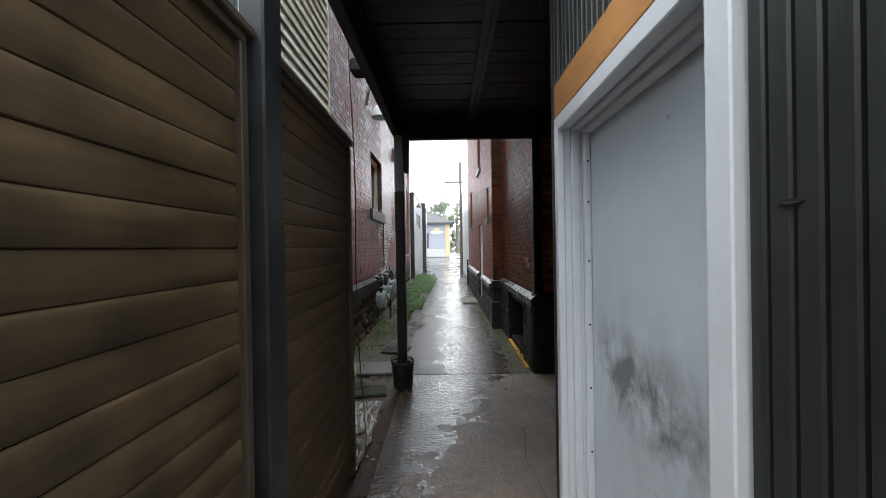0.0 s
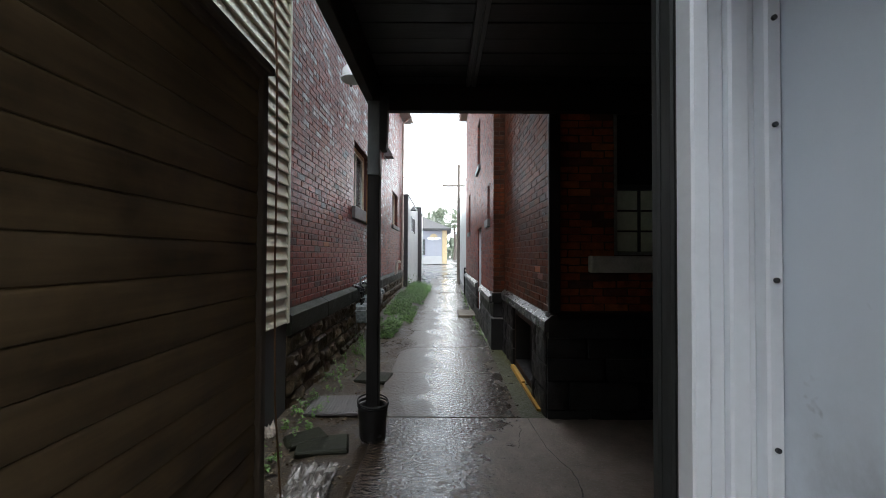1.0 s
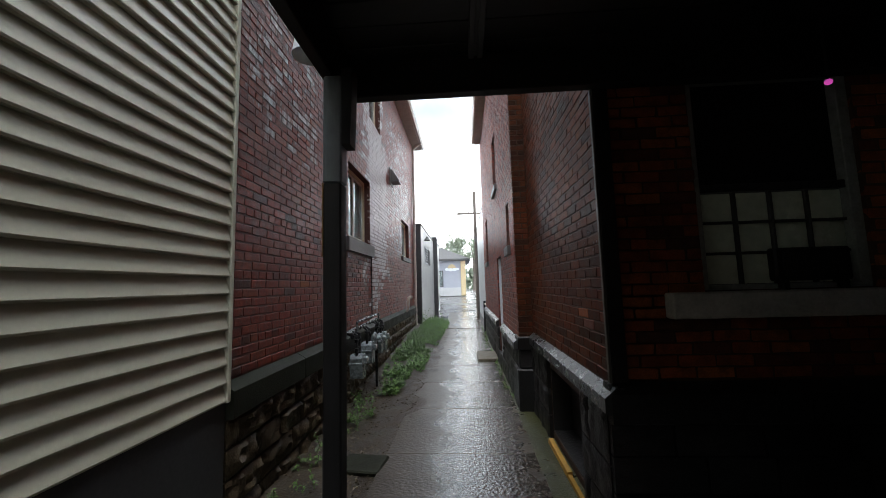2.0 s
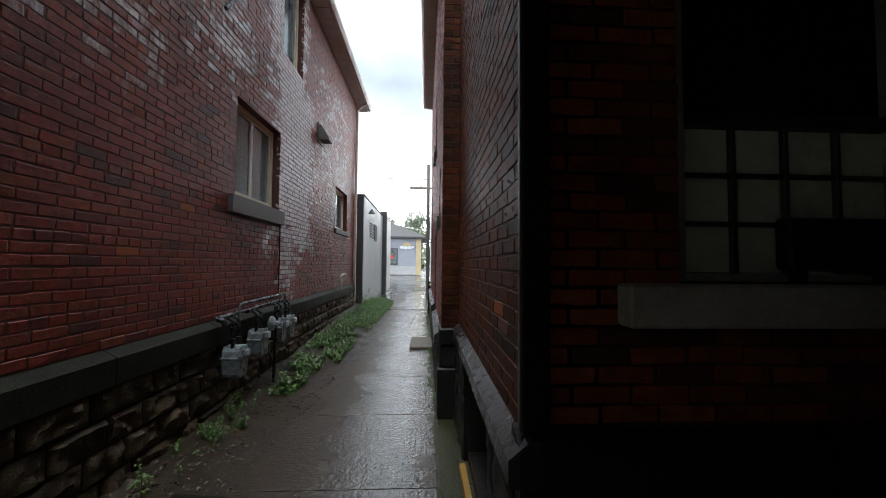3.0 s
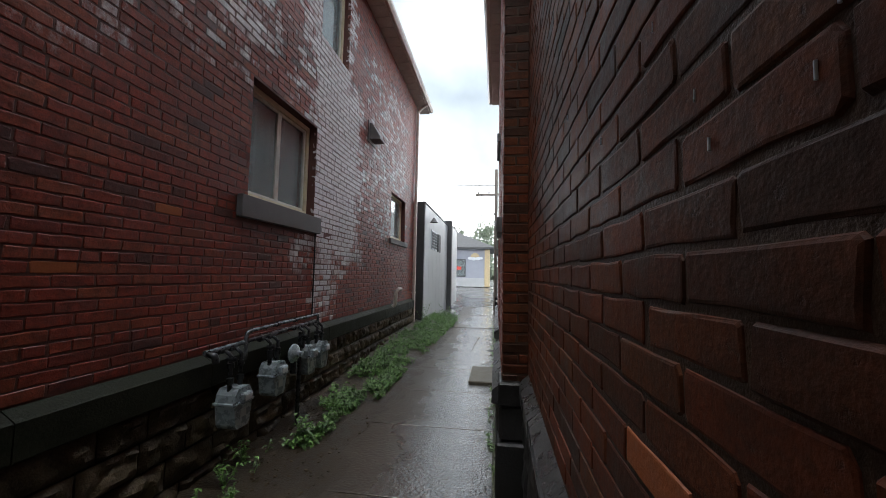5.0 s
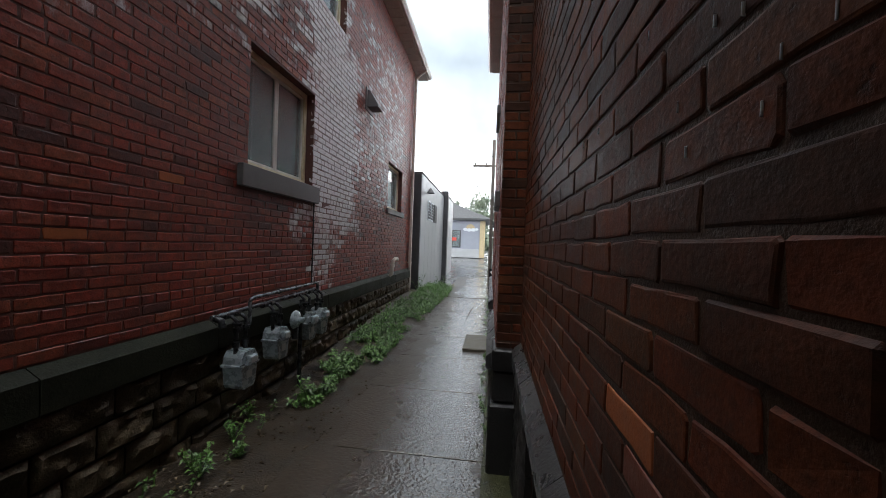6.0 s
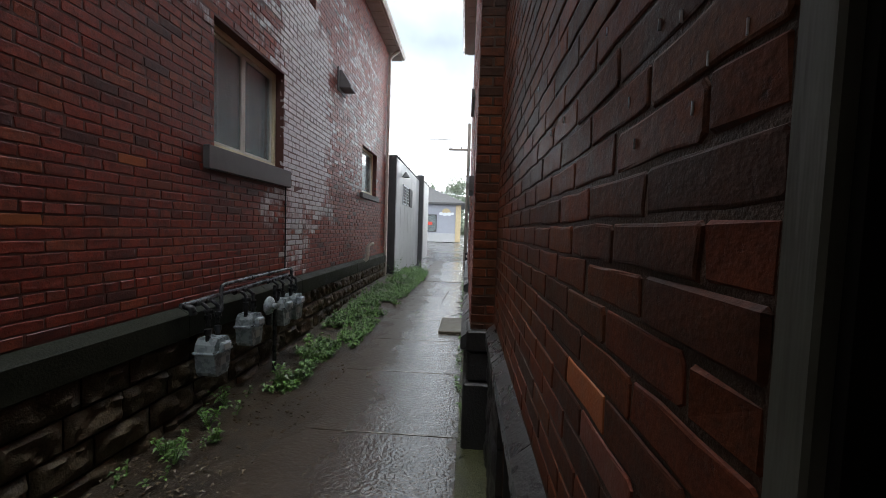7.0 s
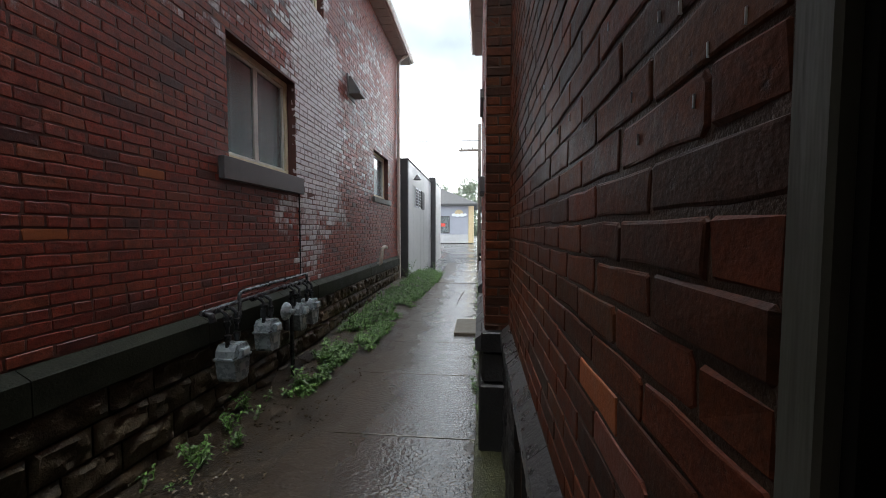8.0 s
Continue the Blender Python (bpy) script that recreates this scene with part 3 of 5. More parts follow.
# ---------------------------------------------------------------- unseen plain walls that close the place and hold sky light back
# block above the canopy, added out of view to dim the near walls
tagged(part("wall_sky_block", Shape().box(0.3, 3.4, 1.25, 4.43, 3.205, 9.0), M_GROOVE), "unseen dark block added over the passage to cut sky light", "wall", kind="structure")
# stands close and tall, out of view, so the nook stays dark
tagged(part("wall_behind", Shape().box(-4.5, 3.4, -3.2, -3.0, -0.1, 5.2), M_MORTAR), "unseen plain brick wall closing the yard, set to keep southern light out", "wall", kind="structure")

# ---------------------------------------------------------------- house with the meters: foundation, ledge, eaves
def stone_courses(wall, axis, face, out, u0, u1, courses, length, holes, material, seed, amount=0.022, gap=0.012, depth=0.1):
    rnd = random.Random(seed)
    z = courses[0]
    for top in courses[1:]:
        u = u0 - rnd.uniform(0, length * 0.6)
        while u < u1:
            ln = length * rnd.uniform(0.6, 1.35)
            a, b = max(u, u0), min(u + ln, u1)
            u += ln
            zc = (z + top) / 2
            for h in holes:
                if h[2] < zc < h[3]:
                    if a >= h[0] and b <= h[1]:
                        a = b
                    elif a < h[0] < b:
                        b = h[0]
                    elif a < h[1] < b:
                        a = h[1]
            if b - a < 0.06:
                continue
            w, h = b - a - gap, top - z - gap
            me = rough_block(0, 0, 0, w, h, depth, rnd, axis, out, amount).mesh("stone", smooth=True)
            at = pose(face, (a + b) / 2, zc) if axis == 0 else pose((a + b) / 2, face, zc)
            part("stone", me, material, wall, at=at)
        z = top


stone_courses(wall_west, 0, LW + 0.035, 1, 4.62, 14.5, [-0.12, 0.09, 0.295, 0.5, 0.705], 0.42, [], M_STONE, 21, 0.05)


def ledge(wall, axis, face, out, u0, u1, z0, z1, reach, material, seed, length=1.1):
    """A sloped-top course of cut stones along a wall."""
    rnd = random.Random(seed)
    u = u0
    while u < u1 - 0.05:
        ln = min(length * rnd.uniform(0.8, 1.2), u1 - u)
        f = face + out * (reach + rnd.uniform(-0.004, 0.004))
        prof = [(face - out * 0.05, z0), (f - out * 0.01, z0), (f, z0 + 0.01), (f, z1 - 0.055), (f - out * 0.012, z1 - 0.045), (face - out * 0.0, z1), (face - out * 0.05, z1)]
        s = Shape()
        if axis == 0:
            s.prism([(p[0], p[1]) for p in prof], 1, u + 0.003, u + ln - 0.003)
        else:
            s.prism([(p[0], p[1]) for p in prof], 0, u + 0.003, u + ln - 0.003)
        part("ledge_stone", s, material, wall)
        u += ln


ledge(wall_west, 0, LW, 1, 4.62, 14.52, 0.705, 0.95, 0.09, M_CAP, 5)


def eaves(name, x_wall, x_edge, y0, y1, z, label):
    e = thing(name, 0, 0, 0, label, "eaves", kind="structure")
    lo, hi = min(x_wall, x_edge), max(x_wall, x_edge)
    part("soffit", Shape().box(lo, hi, y0, y1, z, z + 0.02), M_SOFFIT, e)
    n = int((y1 - y0) / 0.3)
    d = 1 if x_edge > x_wall else -1
    part("fascia", Shape().box(min(x_edge, x_edge - d * 0.025), max(x_edge, x_edge - d * 0.025), y0, y1, z + 0.021, z + 0.15), M_SOFFIT, e)
    g = [(x_edge, z + 0.13), (x_edge, z + 0.02), (x_edge + d * 0.06, z + 0.0), (x_edge + d * 0.1, z + 0.05), (x_edge + d * 0.1, z + 0.13), (x_edge + d * 0.09, z + 0.13), (x_edge + d * 0.085, z + 0.06), (x_edge + d * 0.015, z + 0.035), (x_edge + d * 0.012, z + 0.13)]
    part("gutter", Shape().prism([(a, b) for a, b in g], 1, y0, y1), M_WHITEPIPE, e)
    part("end_board", Shape().box(lo, hi, y1, y1 + 0.03, z, z + 0.2), M_SOFFIT, e)
    roof = [(x_edge + d * 0.02, z + 0.15), (x_wall - d * 3.6, z + 2.0), (x_wall - d * 3.6, z + 1.9), (x_edge + d * 0.0, z + 0.11)]
    part("roof", Shape().prism(roof, 1, y0, y1 + 0.05), M_ROOF, e)
    for i in range(n):
        yy = y0 + (i + 0.5) * (y1 - y0) / n
        part("soffit_board", Shape().bev(lo + 0.005, hi - 0.005, yy - 0.146, yy + 0.146, z - 0.012, z, 0.004), M_SOFFIT, e)


eaves("eaves_west", LW, -1.2, 4.0, 15.0, 6.5, "grey soffit, gutter and shingled roof edge of the brick house")
eaves("eaves_east", RF + 0.1, 0.68, 7.05, 14.25, 6.33, "brown soffit and gutter of the neighbouring house")
# invented eaves above the view, there only to shade both near walls
eaves("eaves_sky_shade", RW, 0.5, 4.1, 7.0, 8.8, "unseen high soffit and gutter added to dim the walls below")


def glass(name, tint):
    k = Nodes(name)
    k.p.inputs["Transmission Weight"].default_value = 0.75
    k.bump(k.noise(3.0, 2.0), 0.05, 0.01)
    return k.done(tint, 0.06)


M_GLASS = glass("dusty_window_glass", (0.55, 0.65, 0.66))
M_BAR = plain("black_iron", (0.015, 0.015, 0.015), 0.5, 0.3)


def window(name, axis, plane, out, u0, u1, z0, z1, frame_mat, label, lights=2, sill=None, inset=0.1):
    """A framed window set back in its opening; u runs along the wall."""
    w = thing(name, 0, 0, 0, label, "window", kind="structure")

    def bar(nm, a, b, c, d, n0, n1, m, parent):
        lo, hi = sorted((plane + out * n0, plane + out * n1))
        s = Shape()
        if axis == 0:
            s.bev(lo, hi, a, b, c, d, 0.005)
        else:
            s.bev(a, b, lo, hi, c, d, 0.005)
        return part(nm, s, m, parent)

    f = 0.06
    bar("frame_side", u0, u0 + f, z0, z1, -inset - 0.07, -inset, frame_mat, w)
    bar("frame_side", u1 - f, u1, z0, z1, -inset - 0.07, -inset, frame_mat, w)
    bar("frame_head", u0 + f, u1 - f, z1 - f, z1, -inset - 0.07, -inset, frame_mat, w)
    bar("frame_foot", u0 + f, u1 - f, z0, z0 + f, -inset - 0.07, -inset + 0.02, frame_mat, w)
    step = (u1 - u0 - 2 * f) / lights
    for i in range(lights):
        a, b = u0 + f + i * step, u0 + f + (i + 1) * step
        sash = bar("sash", a, a + 0.035, z0 + f, z1 - f, -inset - 0.06, -inset - 0.02, M_GREYFRAME, w)
        bar("rail", b - 0.035, b, z0 + f, z1 - f, -inset - 0.06, -inset - 0.02, M_GREYFRAME, sash)
        bar("rail", a + 0.035, b - 0.035, z1 - f - 0.035, z1 - f, -inset - 0.06, -inset - 0.02, M_GREYFRAME, sash)
        bar("rail", a + 0.035, b - 0.035, z0 + f, z0 + f + 0.035, -inset - 0.06, -inset - 0.02, M_GREYFRAME, sash)
        pane = bar("pane", a + 0.03, b - 0.03, z0 + f + 0.03, z1 - f - 0.03, -inset - 0.045, -inset - 0.04, M_GLASS, w)
        pane.visible_shadow = False
    # folded curtain close behind the panes
    s = Shape()
    n = 60
    vs = []
    for i in range(n + 1):
        u = u0 + (u1 - u0) * i / n
        d = plane - out * (inset + 0.15 + 0.02 * math.sin(i * 1.7) + 0.01 * math.sin(i * 0.6))
        for z in (z0 + 0.01, z1 - 0.01):
            vs.append((d, u, z) if axis == 0 else (u, d, z))
    s.add(vs, [(2 * i, 2 * i + 1, 2 * i + 3, 2 * i + 2) for i in range(n)])
    part("curtain", s, M_CURTAIN, w, "pale folded curtain behind the glass", smooth=True)
    if sill:
        bar("sill", sill[0], sill[1], sill[2], sill[3], -0.14, sill[4], M_SILL, w)
    return w


window("window_1", 0, LW, 1, *W1, M_FRAME, "sliding window with worn cream frame and stone sill", sill=(7.29, 8.8, 2.13, 2.335, 0.06))
window("window_2", 0, LW, 1, *W2, M_FRAME, "sash window with cream frame and stone sill", lights=1, sill=(12.06, 13.56, 2.3, 2.415, 0.06))
window("window_3", 0, LW, 1, *W3, M_FRAME, "upper window with cream frame above lime-streaked brick", lights=1)
window("window_4", 0, RF, -1, *WN, M_GREYFRAME, "narrow window with a pale stone sill", lights=1, sill=(7.42, 7.9, 2.0, 2.135, 0.05))
window("window_5", 0, RF, -1, *WU, M_GREYFRAME, "tall upper window with a pale stone sill", lights=1, sill=(9.1, 9.95, 3.4, 3.515, 0.05))
window("window_6", 0, RF, -1, *WU2, M_GREYFRAME, "tall side window with a pale stone sill", lights=1, sill=(12.1, 13.0, 2.08, 2.195, 0.05))


def barred_window(u0, u1, z0, zm, z1, face):
    """A small-paned lower sash with milky panes, under a dark upper sash."""
    w = thing("window_7", 0, 0, 0, "old small-paned window with milky lower panes in the shaded wall", "window", kind="structure")
    y = face + 0.07
    part("frame_side", Shape().bev(u0, u0 + 0.045, y - 0.05, y + 0.05, z0, z1, 0.005), M_OLDSASH, w)
    part("frame_side", Shape().bev(u1 - 0.07, u1, y - 0.05, y + 0.05, z0, z1, 0.005), M_OLDSASH, w)
    part("frame_head", Shape().bev(u0 + 0.045, u1 - 0.07, y - 0.05, y + 0.05, z1 - 0.05, z1, 0.005), M_OLDSASH, w)
    part("frame_foot", Shape().bev(u0 + 0.045, u1 - 0.07, y - 0.06, y + 0.05, z0, z0 + 0.03, 0.005), M_OLDSASH, w)
    part("meeting_rail", Shape().bev(u0 + 0.045, u1 - 0.07, y - 0.04, y + 0.04, zm - 0.02, zm + 0.03, 0.005), M_BAR, w)
    a, b = u0 + 0.045, u1 - 0.07
    cols, rows = 4, 3
    for i in range(cols):
        for k in range(rows):
            p, q = a + (b - a) * i / cols, z0 + 0.03 + (zm - z0 - 0.05) * k / rows
            part("pane", Shape().bev(p + 0.004, p + (b - a) / cols - 0.004, y, y + 0.006, q + 0.004, q + (zm - z0 - 0.05) / rows - 0.004, 0.002), M_MILKY, w)
    for i in range(1, cols):
        c = a + (b - a) * i / cols
        part("glazing_bar", Shape().bev(c - 0.011, c + 0.011, y - 0.022, y + 0.012, z0 + 0.03, zm - 0.02, 0.003), M_BAR, w)
    for k in range(1, rows):
        c = z0 + 0.03 + (zm - z0 - 0.05) * k / rows
        part("glazing_bar", Shape().bev(a, b, y - 0.02, y + 0.01, c - 0.009, c + 0.009, 0.003), M_BAR, w)
    part("upper_pane", Shape().bev(a, b, y + 0.01, y + 0.016, zm + 0.03, z1 - 0.05, 0.002), M_DARKPANE, w, "dark glossy upper pane")
    part("sill", Shape().bev(1.42, 2.8, face - 0.09, face + 0.12, 1.342, 1.497, 0.01), M_PALESILL, w, "chipped pale painted stone sill")
    return w


M_OLDSASH = plain("weathered_grey_sash", (0.2, 0.22, 0.2), 0.55, 0.4, 12.0, 60.0, bump=0.4)
M_MILKY = plain("milky_green_pane", (0.46, 0.51, 0.4), 0.2, 0.25, 3.0, 18.0, bump=0.05, piece=0.12)
M_DARKPANE = plain("flat_black_pane", (0.006, 0.006, 0.006), 0.7, 0.3, spec=0.2)
M_PALESILL = plain("chipped_pale_sill_paint", (0.47, 0.47, 0.43), 0.5, 0.3, 7.0, 50.0, bump=0.4, dist=0.005)
barred_window(NW[0], NW[1], NW[2], 2.14, NW[3], 4.45)
unit = thing("window_box", 2.29, 4.47, 1.55, "dark box standing on the sill before the panes", "box")
part("case", Shape().bev(-0.22, 0.22, -0.05, 0.02, 0.0, 0.2, 0.012), M_BLACKWOOD, unit)
part("front_grille", Shape().bev(-0.18, 0.18, -0.056, -0.05, 0.03, 0.17, 0.003), M_BLACK, unit)
part("foot", Shape().bev(-0.19, -0.15, -0.05, 0.02, -0.053, 0.0, 0.004), M_BLACKWOOD, unit)
part("foot", Shape().bev(0.15, 0.19, -0.05, 0.02, -0.053, 0.0, 0.004), M_BLACKWOOD, unit)

door_2 = thing("door_2", 0, 0, 0, "white side door in the brick wall", "door", kind="structure")
part("leaf", Shape().bev(RF + 0.08, RF + 0.12, WD[0] + 0.05, WD[1] - 0.05, 0.1, 2.05, 0.004), M_WHITEPAINT, door_2)
part("frame", Shape().bev(RF + 0.03, RF + 0.14, WD[0], WD[0] + 0.05, 0.1, 2.1, 0.004), M_WHITEPAINT, door_2)
part("frame", Shape().bev(RF + 0.03, RF + 0.14, WD[1] - 0.05, WD[1], 0.1, 2.1, 0.004), M_WHITEPAINT, door_2)
part("handle", Shape().tube([(RF + 0.08, 9.0, 1.05), (RF + 0.03, 9.0, 1.05)], 0.02), M_PIPE, door_2, smooth=True)
door_step = tagged(part("door_slab", Shape().bev(0.43, 0.86, 9.96, 10.88, -0.02, 0.045, 0.012), plain("tan_concrete", (0.11, 0.095, 0.065), 0.5, 0.3, 8.0, 70.0, bump=0.4)), "tan concrete slab lying beside the walkway", "slab")

# black boxes standing in for the shade of rooms behind the openings
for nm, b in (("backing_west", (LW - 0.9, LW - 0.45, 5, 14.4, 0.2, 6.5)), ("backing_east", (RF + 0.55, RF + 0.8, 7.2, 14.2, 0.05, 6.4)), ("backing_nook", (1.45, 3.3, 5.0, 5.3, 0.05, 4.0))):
    tagged(part(nm, Shape().box(*b), M_BLACK), "black box standing in for the unlit room behind the windows", "wall", kind="structure")

# neighbouring house: foundation
stone_courses(wall_east, 0, RW - 0.03, -1, 4.45, 6.95, [-0.05, 0.22, 0.48, 0.8], 0.6, [(BW[0], BW[1], 0.0, 0.7)], M_BLACKSTONE, 31, 0.02)
ledge(wall_east, 0, RW, -1, 4.37, 6.97, 0.8, 0.95, 0.065, M_BLACKCAP, 6, 0.9)
stone_courses(wall_nook, 1, 4.42, -1, 1.03, 3.2, [-0.1, 0.08, 0.34, 0.55, 0.74], 0.55, [], M_BLACKSTONE, 33, 0.016)
ledge(wall_nook, 1, 4.45, -1, 1.03, 3.2, 0.74, 0.97, 0.08, M_BLACKSTONE, 7, 1.2)
stone_courses(wall_east_far, 0, RF - 0.02, -1, 7.02, 14.3, [-0.05, 0.25, 0.5, 0.72], 0.62, [WD], M_BLACKSTONE, 35, 0.02)
ledge(wall_east_far, 0, RF, -1, 7.02, 8.88, 0.72, 0.87, 0.07, M_BLACKCAP, 8, 0.8)
ledge(wall_east_far, 0, RF, -1, 9.75, 14.3, 0.72, 0.87, 0.07, M_BLACKCAP, 9, 0.8)
part("pier_base", Shape().bev(0.835, 1.05, 6.9, 7.25, -0.05, 0.5, 0.015).bev(0.86, 1.05, 6.93, 7.2, 0.5, 0.74, 0.02).bev(0.85, 1.06, 6.91, 7.22, 0.74, 0.9, 0.012), M_BLACKSTONE, wall_east_far, "black painted pier block at the foot of the jog")
part("jog_face", Shape().box(RF + 0.01, RW + 0.1, 6.985, 7.02, 0.6, 6.5), M_MORTAR_R, wall_east_far)
# black sheets added inside the basement opening in place of its shade
part("basement_shade_backing", Shape().box(RW + 0.2, RW + 0.25, 4.9, 6.2, 0, 0.75), M_BLACK, wall_east)
part("basement_lining", Shape().box(RW + 0.005, RW + 0.2, 6.08, 6.098, 0.06, 0.7).box(RW + 0.005, RW + 0.2, 5.002, 5.02, 0.06, 0.7).box(RW + 0.005, RW + 0.2, 5.02, 6.08, 0.06, 0.075), M_BLACKSTONE, wall_east)

DRIPS = ((4.579, 1.791), (4.506, 1.836), (4.739, 1.852), (5.124, 1.939), (4.662, 1.922), (4.714, 1.785), (5.263, 1.942), (4.847, 2.01), (4.613, 1.905), (5.506, 2.159), (4.558, 1.833))
for y, z in DRIPS:
    q = Shape().bev(RW - 0.0056, RW - 0.001, y - 0.0009, y + 0.0009, z - 0.009, z + 0.006, 0.0006)
    part("paint_drip", q, M_WHITEPAINT, wall_east, "pale paint drip")

yellow = thing("kerb_strip", 1.0, 4.6, -0.015, "yellow painted curb strip at the foot of the foundation", "curb")
part("strip", Shape().prism([(-0.02, 0.0), (0.02, 0.0), (0.018, 0.03), (-0.015, 0.032)], 1, 0.0, 0.72), M_KERB, yellow)
part("strip", Shape().prism([(-0.022, 0.0), (0.028, 0.0), (0.026, 0.05), (-0.015, 0.045)], 1, 0.726, 1.4), M_KERB, yellow)

# black shaft and paler edge put the fall of alley light into colour
corner_post = thing("corner_post", 1.04, 4.405, 0.972, "black post on the brick corner, its alley-lit edge coloured grey-green", "post")
part("shaft", Shape().bev(0.016, 0.11, 0.0, 0.042, 0, 1.84, 0.005), M_BLACKWOOD, corner_post)
part("edge_board", Shape().bev(0.0, 0.016, 0.001, 0.034, 0, 1.84, 0.003), plain("alley_lit_grey_green", (0.09, 0.092, 0.075), 0.5, 0.35, 8.0, 60.0, bump=0.4, grain=(1, 1, 0.08)), corner_post, "grey-green edge, coloured paler for the alley light")

# ---------------------------------------------------------------- vinyl-sided annex
SX = -1.45
# upper part is unseen; its 6.5 m height is there to hold sky light back
annex = wall_body("wall_annex", 0, SX - 0.03, SX - 0.2, 0.9, 4.58, 0.0, 6.5, [(1.7, 2.74, 2.95, 4.2)], M_VINYL, "cream vinyl-sided annex wall above the fence")
z, rnd = 0.84, random.Random(4)
while z < 6.4:
    prof = [(SX - 0.03, z), (SX + 0.014, z - 0.002), (SX + 0.018, z + 0.01), (SX - 0.012, z + 0.117), (SX - 0.03, z + 0.117)]
    runs = [(0.9, 4.575)] if not 2.85 < z < 4.2 else [(0.9, 1.66), (2.78, 4.575)]
    for a, b in runs:
        part("siding_board", Shape().prism(prof, 1, a, b), M_VINYL, annex)
    z += 0.12
part("corner_trim", Shape().bev(SX - 0.05, SX + 0.026, 4.575, 4.615, 0.83, 6.5, 0.006), M_VINYL, annex)
part("foundation", Shape().box(SX - 0.1, SX - 0.005, 0.9, 4.6, -0.05, 0.832), M_DARKEND, annex)
window("window_8", 0, SX, 1, 1.7, 2.74, 2.95, 4.2, M_WHITEPAINT, "white framed window in the vinyl siding", lights=1, inset=-0.02)

# ---------------------------------------------------------------- lapped fence
def fence(name, y0, y1, label):
    f = thing(name, -0.66, y0, 0, label, "fence", group="fence panels")
    w = y1 - y0
    z = 0.04
    rnd = random.Random(int(y1 * 10))
    while z < 2.15:
        h = 0.1
        j = rnd.uniform(-0.002, 0.002)
        prof = [(-0.02, z), (-0.0045 + j, z), (-0.001 + j, z + 0.003), (0.0006 + j, z + 0.015), (0.0025 + j, z + 0.042), (0.0018 + j, z + 0.066), (0.0 + j, z + 0.088), (-0.002, z + 0.096), (-0.0055, z + h - 0.0005), (-0.02, z + h - 0.0005)]
        part("board", Shape().prism(prof, 1, 0.0, w), M_FENCE, f, smooth=True)
        z += h
    part("backing", Shape().box(-0.05, -0.021, 0.0, w, 0.02, 2.2), M_FENCETRIM, f)
    part("cap", Shape().bev(-0.07, 0.035, -0.01, w + 0.03, 2.235, 2.27, 0.006).bev(-0.05, 0.02, 0, w, 2.2, 2.235, 0.003), M_FENCETRIM, f, "dark weathered cap board")
    part("edge_trim", Shape().bev(-0.05, 0.022, w - 0.04, w + 0.0, 0.02, 2.2, 0.004), M_FENCETRIM, f)
    return f


fence("fence_panel", -1.2, 1.2, "brown stained lapped-board fence panel with a dark cap")
fence("fence_panel", 1.37, 2.5, "brown stained lapped-board fence panel with a dark cap")

M_POSTPALE = plain("worn_grey_blue_paint", (0.1, 0.115, 0.12), 0.45, 0.35, 5.0, 50.0, bump=0.3, grain=(1, 1, 0.2))
post = thing("canopy_post", -0.607, 1.29, 0, "black painted square timber post between the fence panels", "post", group="canopy posts")
part("shaft", Shape().bev(-0.072, 0.012, -0.07, 0.07, -0.05, 3.1, 0.008), plain("worn_blue_black_paint", (0.022, 0.025, 0.027), 0.4, 0.5, 5.0, 50.0, bump=0.3, grain=(1, 1, 0.2)), post)

post = thing("canopy_post", -0.5, 4.05, 0, "black timber post with peeling pale paint standing in a bucket", "post", group="canopy posts")
part("shaft", Shape().bev(-0.049, 0.049, -0.05, 0.05, -0.03, 2.15, 0.008), M_BLACKWOOD, post)
part("upper_shaft", Shape().bev(-0.051, 0.051, -0.052, 0.052, 2.15, 2.76, 0.008), M_POSTPALE, post, "peeling grey-blue upper part")
part("bracket", Shape().prism([(0.052, 2.36), (0.1, 2.36), (0.115, 2.8), (0.052, 2.8)], 1, -0.05, 0.05), M_BLACKWOOD, post)
part("paint_strip", Shape().bev(-0.055, -0.0495, -0.048, -0.015, 1.75, 2.15, 0.002), M_RAWWOOD, post, "bare wood where paint has flaked")

prof = [(0.0, 0.0), (0.098, 0.0), (0.108, 0.02), (0.112, 0.16), (0.118, 0.18), (0.122, 0.26), (0.112, 0.27), (0.1, 0.262), (0.1, 0.22), (0.0, 0.22)]


def lathe(prof, seg=24):
    s = Shape()
    vs = [(r * math.cos(2 * math.pi * k / seg), r * math.sin(2 * math.pi * k / seg), z) for r, z in prof for k in range(seg)]
    fs = [(i * seg + k, i * seg + (k + 1) % seg, (i + 1) * seg + (k + 1) % seg, (i + 1) * seg + k) for i in range(len(prof) - 1) for k in range(seg)]
    return s.add(vs, fs)


def ring(r, z, seg=28, tilt=0.0, ph=0.0):
    pts = [(r * math.cos(a), r * math.sin(a), z + tilt * math.cos(a + ph)) for a in (2 * math.pi * k / seg for k in range(seg + 1))]
    return pts


bucket = thing("bucket", -0.5, 4.05, 0.0, "black plastic bucket with cable coiled round its rim", "bucket")
part("shell", lathe(prof), plain("black_plastic", (0.014, 0.014, 0.015), 0.35, 0.4, 12.0, 80.0), bucket, smooth=True)
for i in range(4):
    part("cable_coil", Shape().tube(ring(0.118 + 0.006 * (i % 2), 0.268 + 0.011 * i, tilt=0.012 * (i - 1.5), ph=i * 1.3), 0.0065, 6, False), M_BLACKWOOD, bucket, smooth=True)

